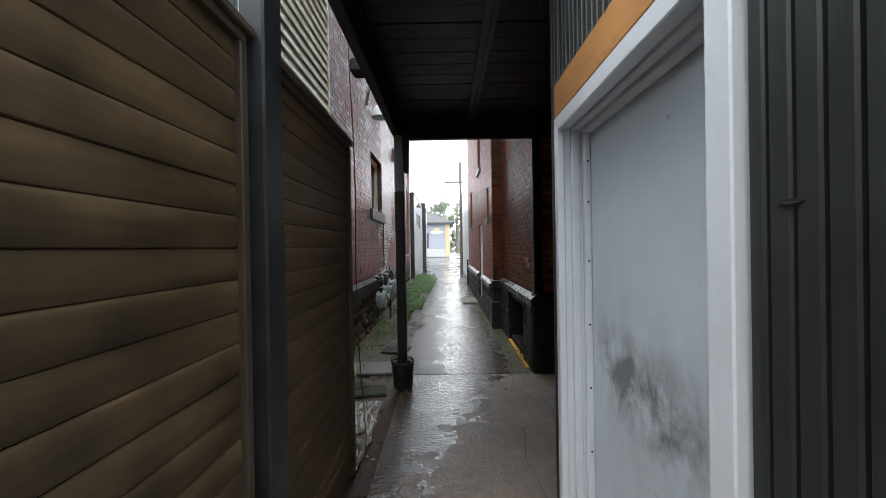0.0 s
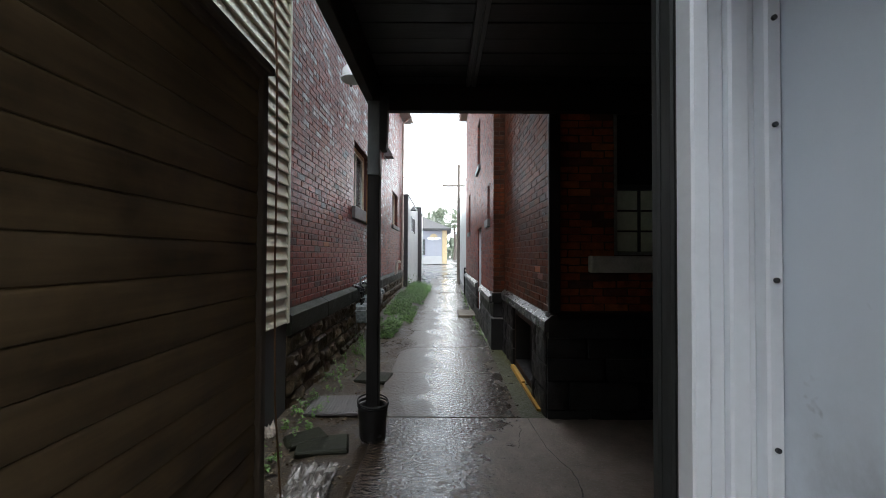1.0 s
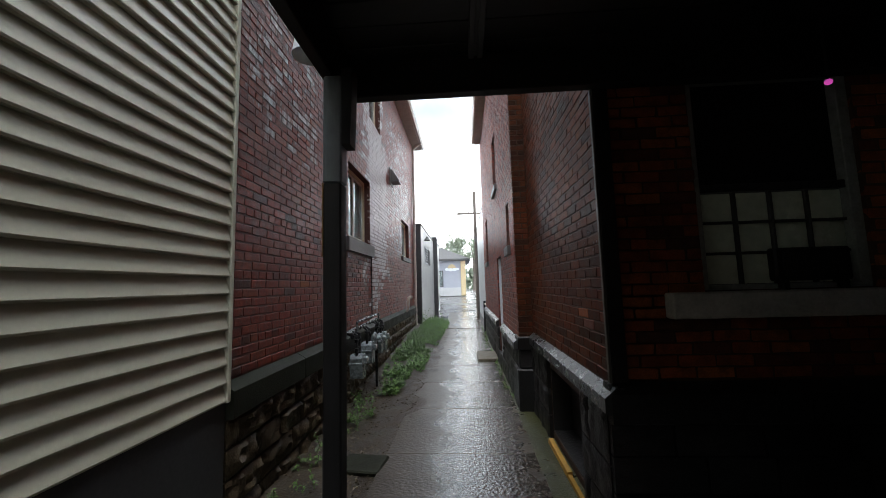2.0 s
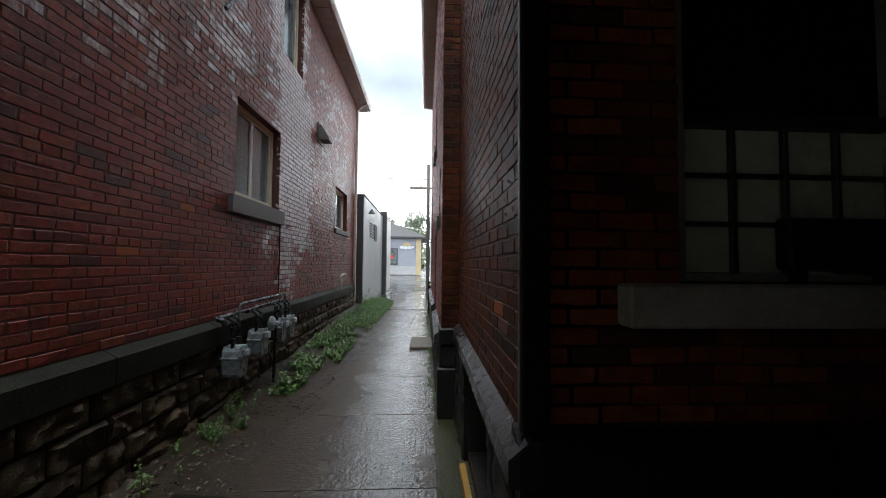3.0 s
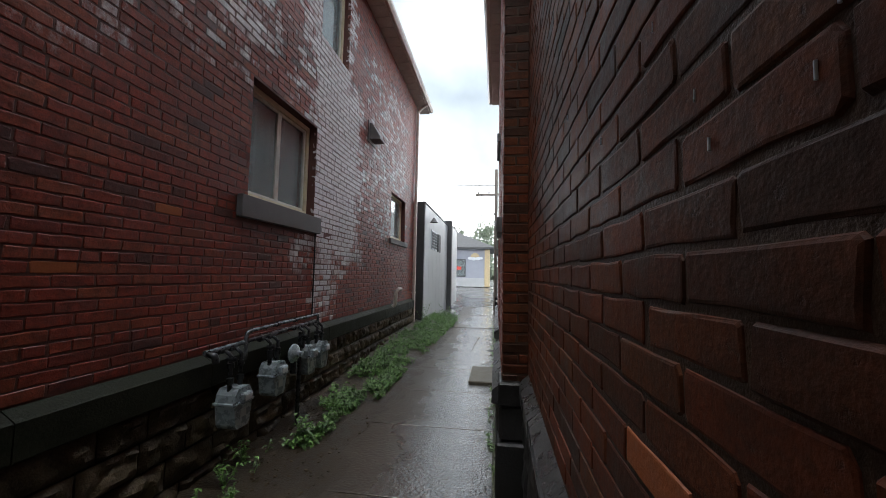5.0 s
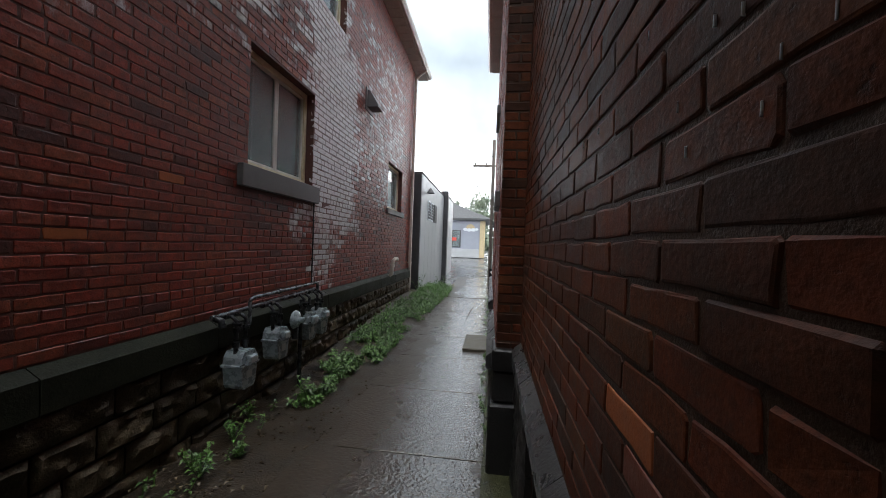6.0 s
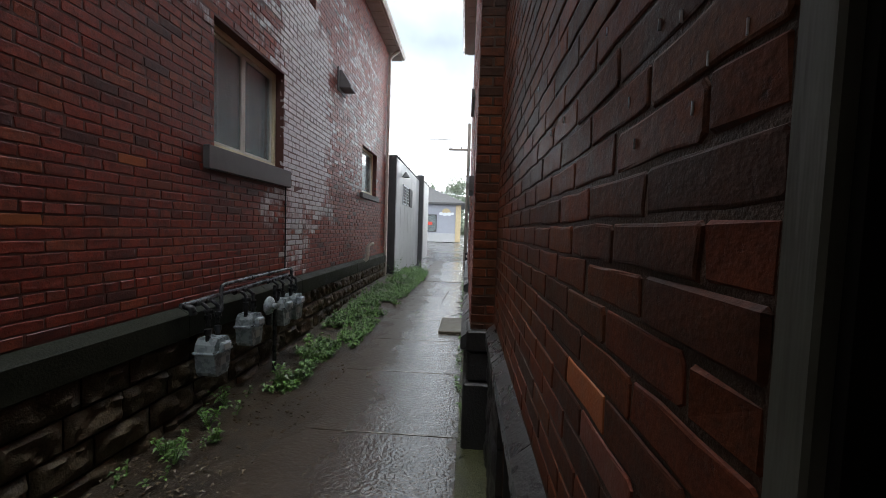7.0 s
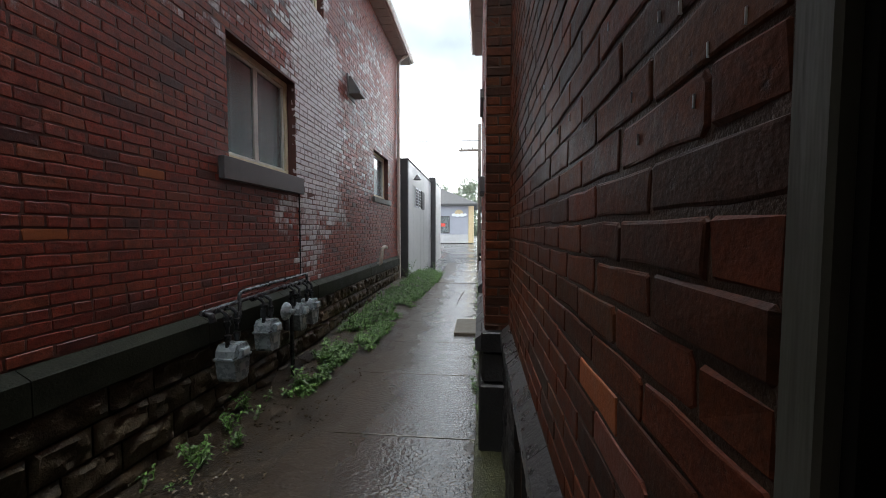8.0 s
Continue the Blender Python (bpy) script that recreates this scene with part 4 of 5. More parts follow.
# ---------------------------------------------------------------- passage door
def stained_paint():
    k = Nodes("scuffed_white_door")
    y, z = k.axis(1), k.axis(2)
    big = k.noise(2.0, 4.0)
    streak = k.noise(7.0, 7.0, 0.68, vec=k.pos(1, 1.0, 0.7), distort=0.3)
    lean = k.math("ADD", z, k.math("MULTIPLY", k.math("SUBTRACT", y, 1.2), -0.12))
    du = k.math("ABSOLUTE", k.math("SUBTRACT", y, 1.24))
    dv = k.math("ABSOLUTE", k.math("SUBTRACT", lean, 1.02))
    core = k.math("MULTIPLY", k.span(du, 0.4, 0.12), k.span(dv, 0.2, 0.02))
    dirt = k.math("MULTIPLY", core, k.span(streak, 0.38, 0.64))
    halo = k.math("MULTIPLY", k.math("MULTIPLY", k.span(du, 0.62, 0.2), k.span(dv, 0.42, 0.05)), k.span(streak, 0.4, 0.72, 0.0, 0.4))
    low = k.math("MULTIPLY", k.span(z, 0.9, 0.0), k.span(streak, 0.4, 0.75, 0.0, 0.3))
    specks = k.math("MULTIPLY", k.span(k.noise(16.0, 3.0), 0.7, 0.76), 0.35)
    m = k.math("MINIMUM", k.math("ADD", k.math("ADD", k.math("ADD", dirt, halo), low), specks), 0.8)
    base = k.ramp(big, ((0.3, (0.55, 0.61, 0.67)), (0.7, (0.63, 0.69, 0.76))))
    col = k.mix(m, base, (0.085, 0.078, 0.075))
    k.bump(k.noise(60.0, 3.0), 0.06, 0.002)
    return k.done(col, k.span(big, 0.3, 0.7, 0.35, 0.5))


door_1 = thing("door_1", 0, 0, 0, "white painted door, closed, with dark scuffs at hand height", "door", kind="structure")
part("leaf", Shape().bev(0.645, 0.685, 0.66, 1.645, 0.02, 2.04, 0.003), stained_paint(), door_1)


def moulding(steps):
    """Stepped strips from the wall's face back to the leaf."""
    m = Shape()
    for b in steps:
        m.bev(*b, 0.004)
    return m


part("casing", moulding([(0.5, 0.532, 1.642, 1.688, 0, 2.105), (0.532, 0.565, 1.655, 1.69, 0, 2.07), (0.565, 0.6, 1.642, 1.69, 0, 2.06), (0.6, 0.615, 1.65, 1.69, 0, 2.06), (0.615, 0.643, 1.628, 1.69, 0, 2.05)]), M_WHITEPAINT, door_1)
part("casing", moulding([(0.5, 0.55, 0.648, 0.715, 0, 2.105), (0.55, 0.643, 0.648, 0.69, 0, 2.06)]), M_WHITEPAINT, door_1)
part("casing_head", moulding([(0.5, 0.532, 0.716, 1.641, 2.04, 2.105), (0.532, 0.565, 0.7, 1.654, 2.052, 2.1), (0.565, 0.6, 0.7, 1.641, 2.04, 2.1), (0.6, 0.643, 0.7, 1.627, 2.022, 2.1)]), M_WHITEPAINT, door_1)
for zz in (0.35, 0.62, 0.9, 1.18, 1.46, 1.72, 1.9):
    part("screw", Shape().tube([(0.628, 1.632, zz), (0.628, 1.624, zz)], 0.0045, 8), M_PIPE, door_1, smooth=True)
header_board = tagged(part("header_board", Shape().bev(0.502, 0.5415, 0.65, 1.682, 2.108, 2.255, 0.003), M_RAWWOOD), "raw pine board with knots above the door frame", "board", kind="structure")
gash = part("split", Shape().prism([(0.535, 1.59), (0.547, 1.586), (0.565, 1.585), (0.58, 1.589), (0.572, 1.593), (0.555, 1.596), (0.542, 1.593)], 0, 0.5178, 0.5195), M_BLACK, wall_panel, "ragged dark split in the panel")
part("splinter", Shape().prism([(0.54, 1.589), (0.56, 1.5875), (0.576, 1.5905), (0.56, 1.5915)], 0, 0.517, 0.5178), M_FENCETRIM, gash)

# cracks in the slab under the canopy
rnd = random.Random(19)


def crack(pts, w):
    v = []
    for i in range(len(pts) - 1):
        for k in range(6):
            t = k / 6
            x = pts[i][0] + (pts[i + 1][0] - pts[i][0]) * t + rnd.uniform(-0.012, 0.012)
            y = pts[i][1] + (pts[i + 1][1] - pts[i][1]) * t
            v.append((x, y, w * rnd.uniform(0.3, 1.2)))
    s = Shape()
    s.add([(x + d * ww, y, 0.002) for x, y, ww in v for d in (-1, 1)], [(2 * i, 2 * i + 1, 2 * i + 3, 2 * i + 2) for i in range(len(v) - 1)])
    part("crack", s, M_SOIL, floor_slab)


crack([(0.85, 4.42), (0.89, 3.9), (0.98, 3.55), (0.93, 3.25), (0.97, 2.7), (0.9, 2.2)], 0.005)
crack([(0.36, 4.0), (0.2, 3.6), (0.28, 3.1)], 0.002)
crack([(0.75, 4.3), (0.73, 4.15), (0.65, 3.85)], 0.004)
crack([(0.62, 3.1), (0.55, 2.6), (0.6, 2.1)], 0.003)

crack([(0.32, 12.3), (0.36, 13.2), (0.42, 14.4)], 0.012)

# ---------------------------------------------------------------- gas meters
def meter(y, z, sc=1.0):
    g = thing("gas_meter", LW + 0.24, y, z, "grey cast gas meter hung from dark pipes on the wall", "gas meter", group="gas meters on the wall")
    w, d, h = 0.105 * sc, 0.085 * sc, 0.16 * sc
    part("lower_case", Shape().prism([(-w, 0.0), (w, 0.0), (w * 0.8, -h), (w * 0.6, -h * 1.2), (-w * 0.6, -h * 1.2), (-w * 0.8, -h)], 0, -d, d).mesh("lower_case"), M_METAL, g)
    part("flange", Shape().bev(-d - 0.014, d + 0.014, -w - 0.014, w + 0.014, -0.006, 0.018, 0.006), M_METAL, g)
    part("upper_case", Shape().prism([(-w, 0.018), (w, 0.018), (w * 0.92, 0.075), (w * 0.6, 0.12), (-w * 0.6, 0.12), (-w * 0.92, 0.075)], 0, -d, d), M_METAL, g)
    dial = part("index_box", Shape().bev(d, d + 0.045, -0.055, 0.055, 0.0, 0.085, 0.01), M_METAL, g, "pale index box with a small window")
    part("index_window", Shape().bev(d + 0.045, d + 0.049, -0.04, 0.04, 0.025, 0.07, 0.002), plain("index_plate", (0.45, 0.48, 0.48), 0.3, 0.15), dial)
    part("plate", Shape().bev(d * 0.98, d + 0.004, -0.035, 0.035, -0.11, -0.045, 0.001), plain("pale_label_plate", (0.4, 0.42, 0.42), 0.4, 0.2), g, "pale label plate")
    for s in (-1, 1):
        part("nipple", Shape().tube([(0, s * 0.06, 0.1), (0, s * 0.06, 0.15), (0, s * 0.06, 0.16), (0, s * 0.06, 0.2)], [0.02, 0.02, 0.028, 0.028], 10), M_PIPE, g, smooth=True)
    for s in (-1, 1):
        for q in (-1, 0, 1):
            part("bolt", Shape().tube([(d + 0.008, s * w + q * 0.02, 0.018), (d + 0.008, s * w + q * 0.02, 0.026)], 0.007, 6), M_PIPE, g)
    return g


for yy, zz, sc in ((7.08, 0.58, 1.0), (7.6, 0.66, 0.95), (8.2, 0.7, 0.95), (8.5, 0.7, 0.95)):
    meter(yy, zz, sc)

mx = LW + 0.24
manifold = thing("gas_pipework", mx, 6.8, 0.0, "dark painted gas manifold pipes with elbows and valves", "pipes")
M_PIPEPALE = plain("wet_grey_pipe", (0.16, 0.17, 0.18), 0.25, 0.3, 15.0, 80.0, metal=0.5)


def run(name, pts, r, m, parent):
    return part(name, Shape().tube([(p[0] - mx, p[1] - 6.8, p[2]) for p in pts], r, 10), m, parent, smooth=True)


def bent(a, b, c, r=0.05):
    """Three points round a corner at b."""
    a, b, c = Vector(a), Vector(b), Vector(c)
    p, q = (a - b).normalized(), (c - b).normalized()
    return [b + p * r, b + p * r * 0.45 + q * 0.15 * r, b + (p + q) * r * 0.22, b + q * r * 0.45 + p * 0.15 * r, b + q * r]


upper = [(mx - 0.08, 7.3, 0.86), *bent((mx - 0.08, 7.3, 0.9), (mx - 0.08, 7.3, 1.1), (mx - 0.08, 8.6, 1.12)), *bent((mx - 0.08, 7.3, 1.1), (mx - 0.08, 8.62, 1.12), (mx - 0.08, 8.62, 0.8)), (mx - 0.08, 8.62, 0.78)]
run("upper_pipe", upper, 0.017, M_PIPEPALE, manifold)
run("lower_pipe", [(mx - 0.1, 6.86, 1.0), (mx - 0.1, 7.7, 1.02), (mx - 0.1, 8.55, 1.04)], 0.021, M_PIPEPALE, manifold)
run("elbow", bent((mx - 0.2, 6.84, 1.0), (mx, 6.86, 1.0), (mx, 6.86, 0.7), 0.07), 0.027, M_PIPE, manifold)
for yy, zt in ((6.98, 0.99), (7.5, 1.0), (8.1, 1.02), (8.42, 1.02)):
    for s in (0.04, 0.16):
        d = run("drop", [(mx - 0.05, yy + s, zt), (mx, yy + s, zt - 0.04), (mx, yy + s, 0.8)], 0.016, M_PIPE, manifold)
        run("union", [(mx, yy + s, 0.86), (mx, yy + s, 0.9)], 0.027, M_PIPE, d)
        run("tee", [(mx - 0.1, yy + s - 0.03, zt), (mx - 0.1, yy + s + 0.03, zt)], 0.029, M_PIPE, d)
    run("valve", [(mx - 0.03, yy + 0.04, 0.93), (mx + 0.05, yy + 0.04, 0.93)], 0.018, M_PIPE, manifold)
for yy in (7.75, 8.08):
    run("clamp", [(mx - 0.08, yy, 1.108), (mx - 0.08, yy + 0.04, 1.109)], 0.026, M_PIPEPALE, manifold)
reg = thing("gas_regulator", mx + 0.02, 7.92, 0.79, "round cast gas regulator between the meters", "regulator")
part("body", Shape().tube([(-0.03, 0, 0), (-0.01, 0, 0), (0.0, 0, 0), (0.02, 0, 0), (0.05, 0, 0)], [0.06, 0.095, 0.1, 0.09, 0.045], 20), M_METAL, reg, smooth=True)
part("cap", Shape().tube([(0.05, 0, 0), (0.1, 0, 0), (0.105, 0, 0)], [0.032, 0.03, 0.02], 14), M_METAL, reg, smooth=True)
part("vent_pipe", Shape().tube([(0, 0, -0.08), (0, 0, -0.2)], 0.03, 10), M_PIPE, reg, smooth=True)
part("riser", Shape().tube([(0.0, 0.12, 0.2), (0.0, 0.12, -0.8)], 0.022, 10), M_PIPE, reg, smooth=True)

# ---------------------------------------------------------------- fittings on the brick house
down = thing("downspout", LW + 0.06, 14.42, 0.3, "off-white metal downspout at the house corner", "downspout")
part("pipe", Shape().bev(-0.035, 0.04, -0.045, 0.045, 0.0, 6.0, 0.012), M_WHITEPIPE, down)
part("offset", Shape().tube([(0.0, 0, 5.98), (0.1, 0, 6.1), (0.28, 0, 6.22)], 0.045, 10), M_WHITEPIPE, down, smooth=True)
for zz in (0.8, 2.9, 5.0):
    part("strap", Shape().bev(-0.055, 0.046, -0.055, 0.055, zz, zz + 0.03, 0.004), M_WHITEPIPE, down)

vent = thing("vent_hood", LW, 10.75, 4.18, "grey sheet-metal wall vent hood", "vent")
part("hood", Shape().prism([(0.0, 0.2), (0.06, 0.2), (0.22, -0.06), (0.22, -0.1), (0.0, -0.1)], 1, -0.15, 0.15), M_SILL, vent)
part("flange", Shape().bev(0.0, 0.022, -0.2, 0.2, -0.16, 0.24, 0.004), M_SILL, vent)

elbow = thing("wall_pipe", LW + 0.06, 12.3, 0.95, "short off-white vent pipe with a bend, by the ledge", "pipe")
part("pipe", Shape().tube([(0.0, 0, -0.05), (0.06, 0, 0.0), (0.07, 0, 0.2), (0.08, 0.02, 0.3), (0.12, 0.07, 0.34), (0.14, 0.16, 0.33)], 0.042, 12), M_WHITEPIPE, elbow, smooth=True)
part("collar", Shape().tube([(0.068, 0, 0.16), (0.07, 0, 0.22)], 0.053, 12), M_WHITEPIPE, elbow, smooth=True)

conduit = thing("wall_conduit", LW + 0.016, 8.74, 1.1, "thin dark conduit running down the brick wall", "conduit")
part("tube", Shape().tube([(0, 0, 0.0), (0, 0.005, 0.5), (0, 0, 1.05)], 0.009, 8), M_PIPE, conduit, smooth=True)
for zz in (0.3, 0.8):
    part("clip", Shape().bev(-0.014, 0.012, -0.016, 0.016, zz, zz + 0.02, 0.003), M_PIPE, conduit)
guard = thing("guard_post", 0.84, 14.45, -0.06, "black guard post with a white bent rail", "post")
part("shaft", Shape().tube([(0, 0, 0), (0, 0, 1.1)], 0.04, 10), M_BLACKWOOD, guard, smooth=True)
part("rail", Shape().tube([(0.0, 0, 1.02), (0.08, -0.2, 0.95), (0.1, -0.5, 0.6)], 0.025, 8), M_WHITEPIPE, guard, smooth=True)

lamp = thing("wall_lamp", -0.57, 4.22, 3.08, "white dome lamp on a short arm at the canopy corner", "lamp", rz=180)
part("arm", Shape().tube([(0, 0, 0.1), (0.12, 0, 0.12), (0.16, 0, 0.05)], 0.014, 8), M_WHITEPIPE, lamp, smooth=True)
part("shade", lathe([(0.0, 0.09), (0.05, 0.08), (0.085, 0.04), (0.1, -0.05), (0.09, -0.05), (0.0, 0.0)]), M_WHITEPAINT, lamp, smooth=True, at=pose(0.16, 0, 0))

bar_iron = thing("iron_bar", LW + 0.03, 7.35, 4.65, "rusty iron bar fixed slantwise to the wall", "bar")
part("rod", Shape().bev(-0.02, 0.015, -0.02, 0.02, -0.45, 0.45, 0.004), M_PIPE, bar_iron, at=pose(0, 0, 0, -38, 0, 0))

flood = thing("floodlight", -0.62, 2.75, 2.9, "small black floodlight on the canopy edge", "lamp")
part("housing", Shape().bev(-0.06, 0.04, -0.07, 0.07, -0.07, 0.03, 0.012), M_BLACKWOOD, flood)
part("bracket", Shape().tube([(0.0, 0, 0.02), (0.02, 0, 0.08), (0.06, 0, 0.1)], 0.012, 8), M_BLACKWOOD, flood, smooth=True)
part("lens", Shape().bev(-0.066, -0.06, -0.055, 0.055, -0.055, 0.02, 0.002), M_SILL, flood)

cable = thing("hanging_cable", -0.63, 2.54, 0, "orange-brown cable hanging down the fence end", "cable")
part("cord", Shape().tube([(-0.03, 0, 3.3), (-0.02, 0, 2.8), (0.0, 0.01, 2.3), (0.01, 0.0, 1.9), (0.0, 0.012, 1.4), (0.012, 0.0, 0.9), (0.03, 0.02, 0.5), (0.05, 0.03, 0.2)], 0.0045, 6), plain("orange_brown_cable", (0.1, 0.05, 0.018), 0.5, 0.3), cable, smooth=True)
wire = thing("ceiling_wire", 0.42, 2.35, 3.07, "thin pale wire drooping from the ceiling", "cable")
part("cord", Shape().tube([(0.0, 0, 0), (0.02, -0.02, -0.06), (0.08, -0.04, -0.1), (0.16, -0.04, -0.09), (0.2, -0.02, 0.0)], 0.004, 6), M_SILL, wire, smooth=True)

k = Nodes("pink_glow")
k.p.inputs["Emission Color"].default_value = (1.0, 0.12, 0.7, 1)
k.p.inputs["Emission Strength"].default_value = 0.16
pink = thing("indicator_lamp", 2.29, 4.2, 2.665, "small pink glowing lamp under the canopy", "lamp")
part("bulb", Shape().tube([(-0.018, 0, 0), (-0.012, 0, 0.0), (0.0, 0, 0.0), (0.012, 0, 0.0), (0.018, 0, 0.0)], [0.006, 0.014, 0.018, 0.014, 0.006], 10), k.done((0.6, 0.05, 0.4), 0.4), pink, smooth=True)
part("stem", Shape().tube([(0, 0, 0.02), (0, 0, 0.42)], 0.008, 8), M_BLACKWOOD, pink, smooth=True)

# ---------------------------------------------------------------- loose things on the ground
for x, y, w, d, rz in ((-0.88, 3.95, 0.4, 0.27, 14), (-0.78, 5.55, 0.42, 0.3, -8), (-1.05, 4.05, 0.3, 0.22, 35)):
    st = thing("paving_stone", x, y, -0.012, "loose dark wet paving stone on the soil", "paving stone", group="loose stones", rz=rz)
    part("stone", Shape().bev(-w / 2, w / 2, -d / 2, d / 2, -0.03, 0.025, 0.012, 0.01, random.Random(int(y * 9))), M_CAP, st)
ribbed = thing("ribbed_mat", -0.93, 4.72, 0.0, "ribbed grey plastic mat lying on the soil", "mat", rz=3)
part("sheet", Shape().bev(-0.32, 0.34, -0.22, 0.22, -0.02, 0.008, 0.004), M_SILL, ribbed)
for i in range(22):
    part("rib", Shape().bev(-0.31 + i * 0.03, -0.298 + i * 0.03, -0.21, 0.21, 0.008, 0.016, 0.003), M_SILL, ribbed)

def crumpled(name, x, y, w, d, lift, seed, material, label, category, rz=0):
    """A thin sheet in sharp folds, lying on the ground."""
    t = thing(name, x, y, -0.03, label, category, rz=rz)
    q = Shape()
    n = 16
    for top in (0, 1):
        for j in range(n):
            for i in range(n):
                u, v = i / (n - 1) - 0.5, j / (n - 1) - 0.5
                fold = abs(noise.noise((u * 5 + seed, v * 5, seed))) + 0.5 * abs(noise.noise((u * 13, v * 13 + seed, 2)))
                edge = 1 + 0.22 * noise.noise((u * 4, v * 4, seed + 9))
                q.v.append((u * w * edge, v * d * edge, 0.004 + lift * fold + 0.0015 * top))
    for top in (0, 1):
        for j in range(n - 1):
            for i in range(n - 1):
                a = top * n * n + j * n + i
                c = (a, a + 1, a + n + 1, a + n)
                q.f.append(c if top else c[::-1])
    rim = [i for i in range(n)] + [j * n + n - 1 for j in range(1, n)] + [(n - 1) * n + i for i in range(n - 2, -1, -1)] + [j * n for j in range(n - 2, 0, -1)]
    for a, b in zip(rim, rim[1:] + rim[:1]):
        q.f.append((a, b, b + n * n, a + n * n))
    part("sheet", q, material, t)
    return t


M_FILM = plain("wet_clear_plastic", (0.13, 0.12, 0.11), 0.12, 0.4, 14.0, 60.0, bump=0.4, dist=0.006, spec=0.8)
crumpled("plastic_sheet", -0.8, 3.38, 0.3, 0.62, 0.075, 3.0, M_FILM, "crumpled wet plastic sheet lying on the soil", "plastic sheet", 6)
crumpled("plastic_sheet", -0.7, 2.78, 0.12, 0.55, 0.07, 8.0, M_FILM, "crumpled wet plastic sheet by the fence end", "plastic sheet", -4)
crumpled("paper_scrap", -1.4, 4.12, 0.14, 0.16, 0.1, 5.0, M_WHITEPIPE, "pale wet scrap of paper beside the annex", "paper", 30)

# ---------------------------------------------------------------- far end: grey buildings, kiosk, pole, trees
def block_house(name, x0, x1, y0, y1, h, label):
    b = thing(name, 0, 0, 0, label, "building")
    part("wall", Shape().box(x0, x1, y0, y1, -0.05, h), M_GREYWALL, b)
    part("parapet", Shape().bev(x0 - 0.03, x1 + 0.03, y0 - 0.03, y1 + 0.03, h, h + 0.06, 0.01), M_DARKEND, b)
    return b


b1 = block_house("storage_building", -6.0, -1.3, 15.08, 20.2, 3.76, "flat-roofed grey metal-clad building with a dark end wall")
part("end_wall", Shape().bev(-6.0, -1.302, 15.02, 15.078, 0.0, 3.76, 0.004), M_DARKEND, b1, "dark rendered end wall")
for i in range(7):
    yy = 15.1 + i * 0.73
    part("panel", Shape().bev(-1.3, -1.288, yy, yy + 0.72, 0.2, 3.75, 0.004), M_GREYWALL, b1)
for y0, y1 in ((16.15, 16.7), (16.8, 17.3), (17.45, 18.1)):
    w = part("window", Shape().bev(-1.287, -1.262, y0, y1, 2.45, 3.1, 0.008), M_WHITEPAINT if y0 < 17.4 else M_DARKEND, b1)
    for i in range(6):
        part("louvre", Shape().bev(-1.262, -1.25, y0 + 0.04, y1 - 0.04, 2.5 + i * 0.095, 2.57 + i * 0.095, 0.004), M_DARKEND, w)
part("lamp_shade", lathe([(0.0, 0.1), (0.02, 0.1), (0.13, -0.06), (0.12, -0.06), (0.0, 0.08)]), M_DARKEND, b1, smooth=True, at=pose(-1.16, 15.9, 3.35))
b2 = block_house("storage_building", -6.0, -1.25, 20.5, 23.8, 3.9, "paler flat-roofed grey shed behind the first")
part("pilaster", Shape().bev(-1.4, -1.1, 20.2, 20.5, 0, 4.0, 0.01), M_DARKEND, b2)
b3 = block_house("long_shed", 1.0, 7.0, 15.2, 25.0, 4.6, "long pale grey shed along the lane")
for i in range(12):
    yy = 15.3 + i * 0.8
    part("panel", Shape().bev(0.985, 1.0, yy, yy + 0.78, 0.1, 4.58, 0.004), M_GREYWALL, b3)

KY, KZ = 34.0, 0.68
kiosk = thing("kiosk", 0, KY, KZ, "pale grey drive-through kiosk with yellow corner pillar and hipped roof", "kiosk")
part("wall", Shape().box(-9.0, 0.25, 0.0, 6.0, 0, 3.0), M_KIOSK, kiosk)
part("wainscot", Shape().bev(-9.0, 0.0, -0.06, 0.0, 0, 0.7, 0.01), M_GREYWALL, kiosk)
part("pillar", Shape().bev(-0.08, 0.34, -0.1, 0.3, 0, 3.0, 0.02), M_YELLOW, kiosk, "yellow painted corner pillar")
part("roof", Shape().add([(-9.6, -0.5, 3.0), (0.75, -0.5, 3.0), (0.75, 6.5, 3.0), (-9.6, 6.5, 3.0), (-5.8, 3.0, 4.9), (-3.0, 3.0, 4.9), (-9.6, -0.5, 3.16), (0.75, -0.5, 3.16), (0.75, 6.5, 3.16), (-9.6, 6.5, 3.16)],
                         [(0, 3, 2, 1), (0, 1, 7, 6), (1, 2, 8, 7), (2, 3, 9, 8), (3, 0, 6, 9), (6, 7, 5, 4), (7, 8, 5), (8, 9, 4, 5), (9, 6, 4)]), M_ROOF, kiosk)
kw = part("window", Shape().bev(-2.55, -1.6, -0.05, 0.0, 0.8, 2.2, 0.01), M_DARKEND, kiosk)
part("pane", Shape().bev(-2.48, -1.67, -0.06, -0.05, 0.87, 2.13, 0.004), M_GLASS, kw)
part("red_sign", Shape().bev(-2.3, -1.95, -0.075, -0.062, 1.35, 1.6, 0.004), plain("red_sign_paint", (0.6, 0.06, 0.04), 0.5), kw)
sun_disc = [(0.36 * math.cos(a), 0.36 * math.sin(a)) for a in (math.pi * i / 14 for i in range(15))]
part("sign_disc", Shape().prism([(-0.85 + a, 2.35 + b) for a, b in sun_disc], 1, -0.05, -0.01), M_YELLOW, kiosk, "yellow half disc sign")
cl = Shape()
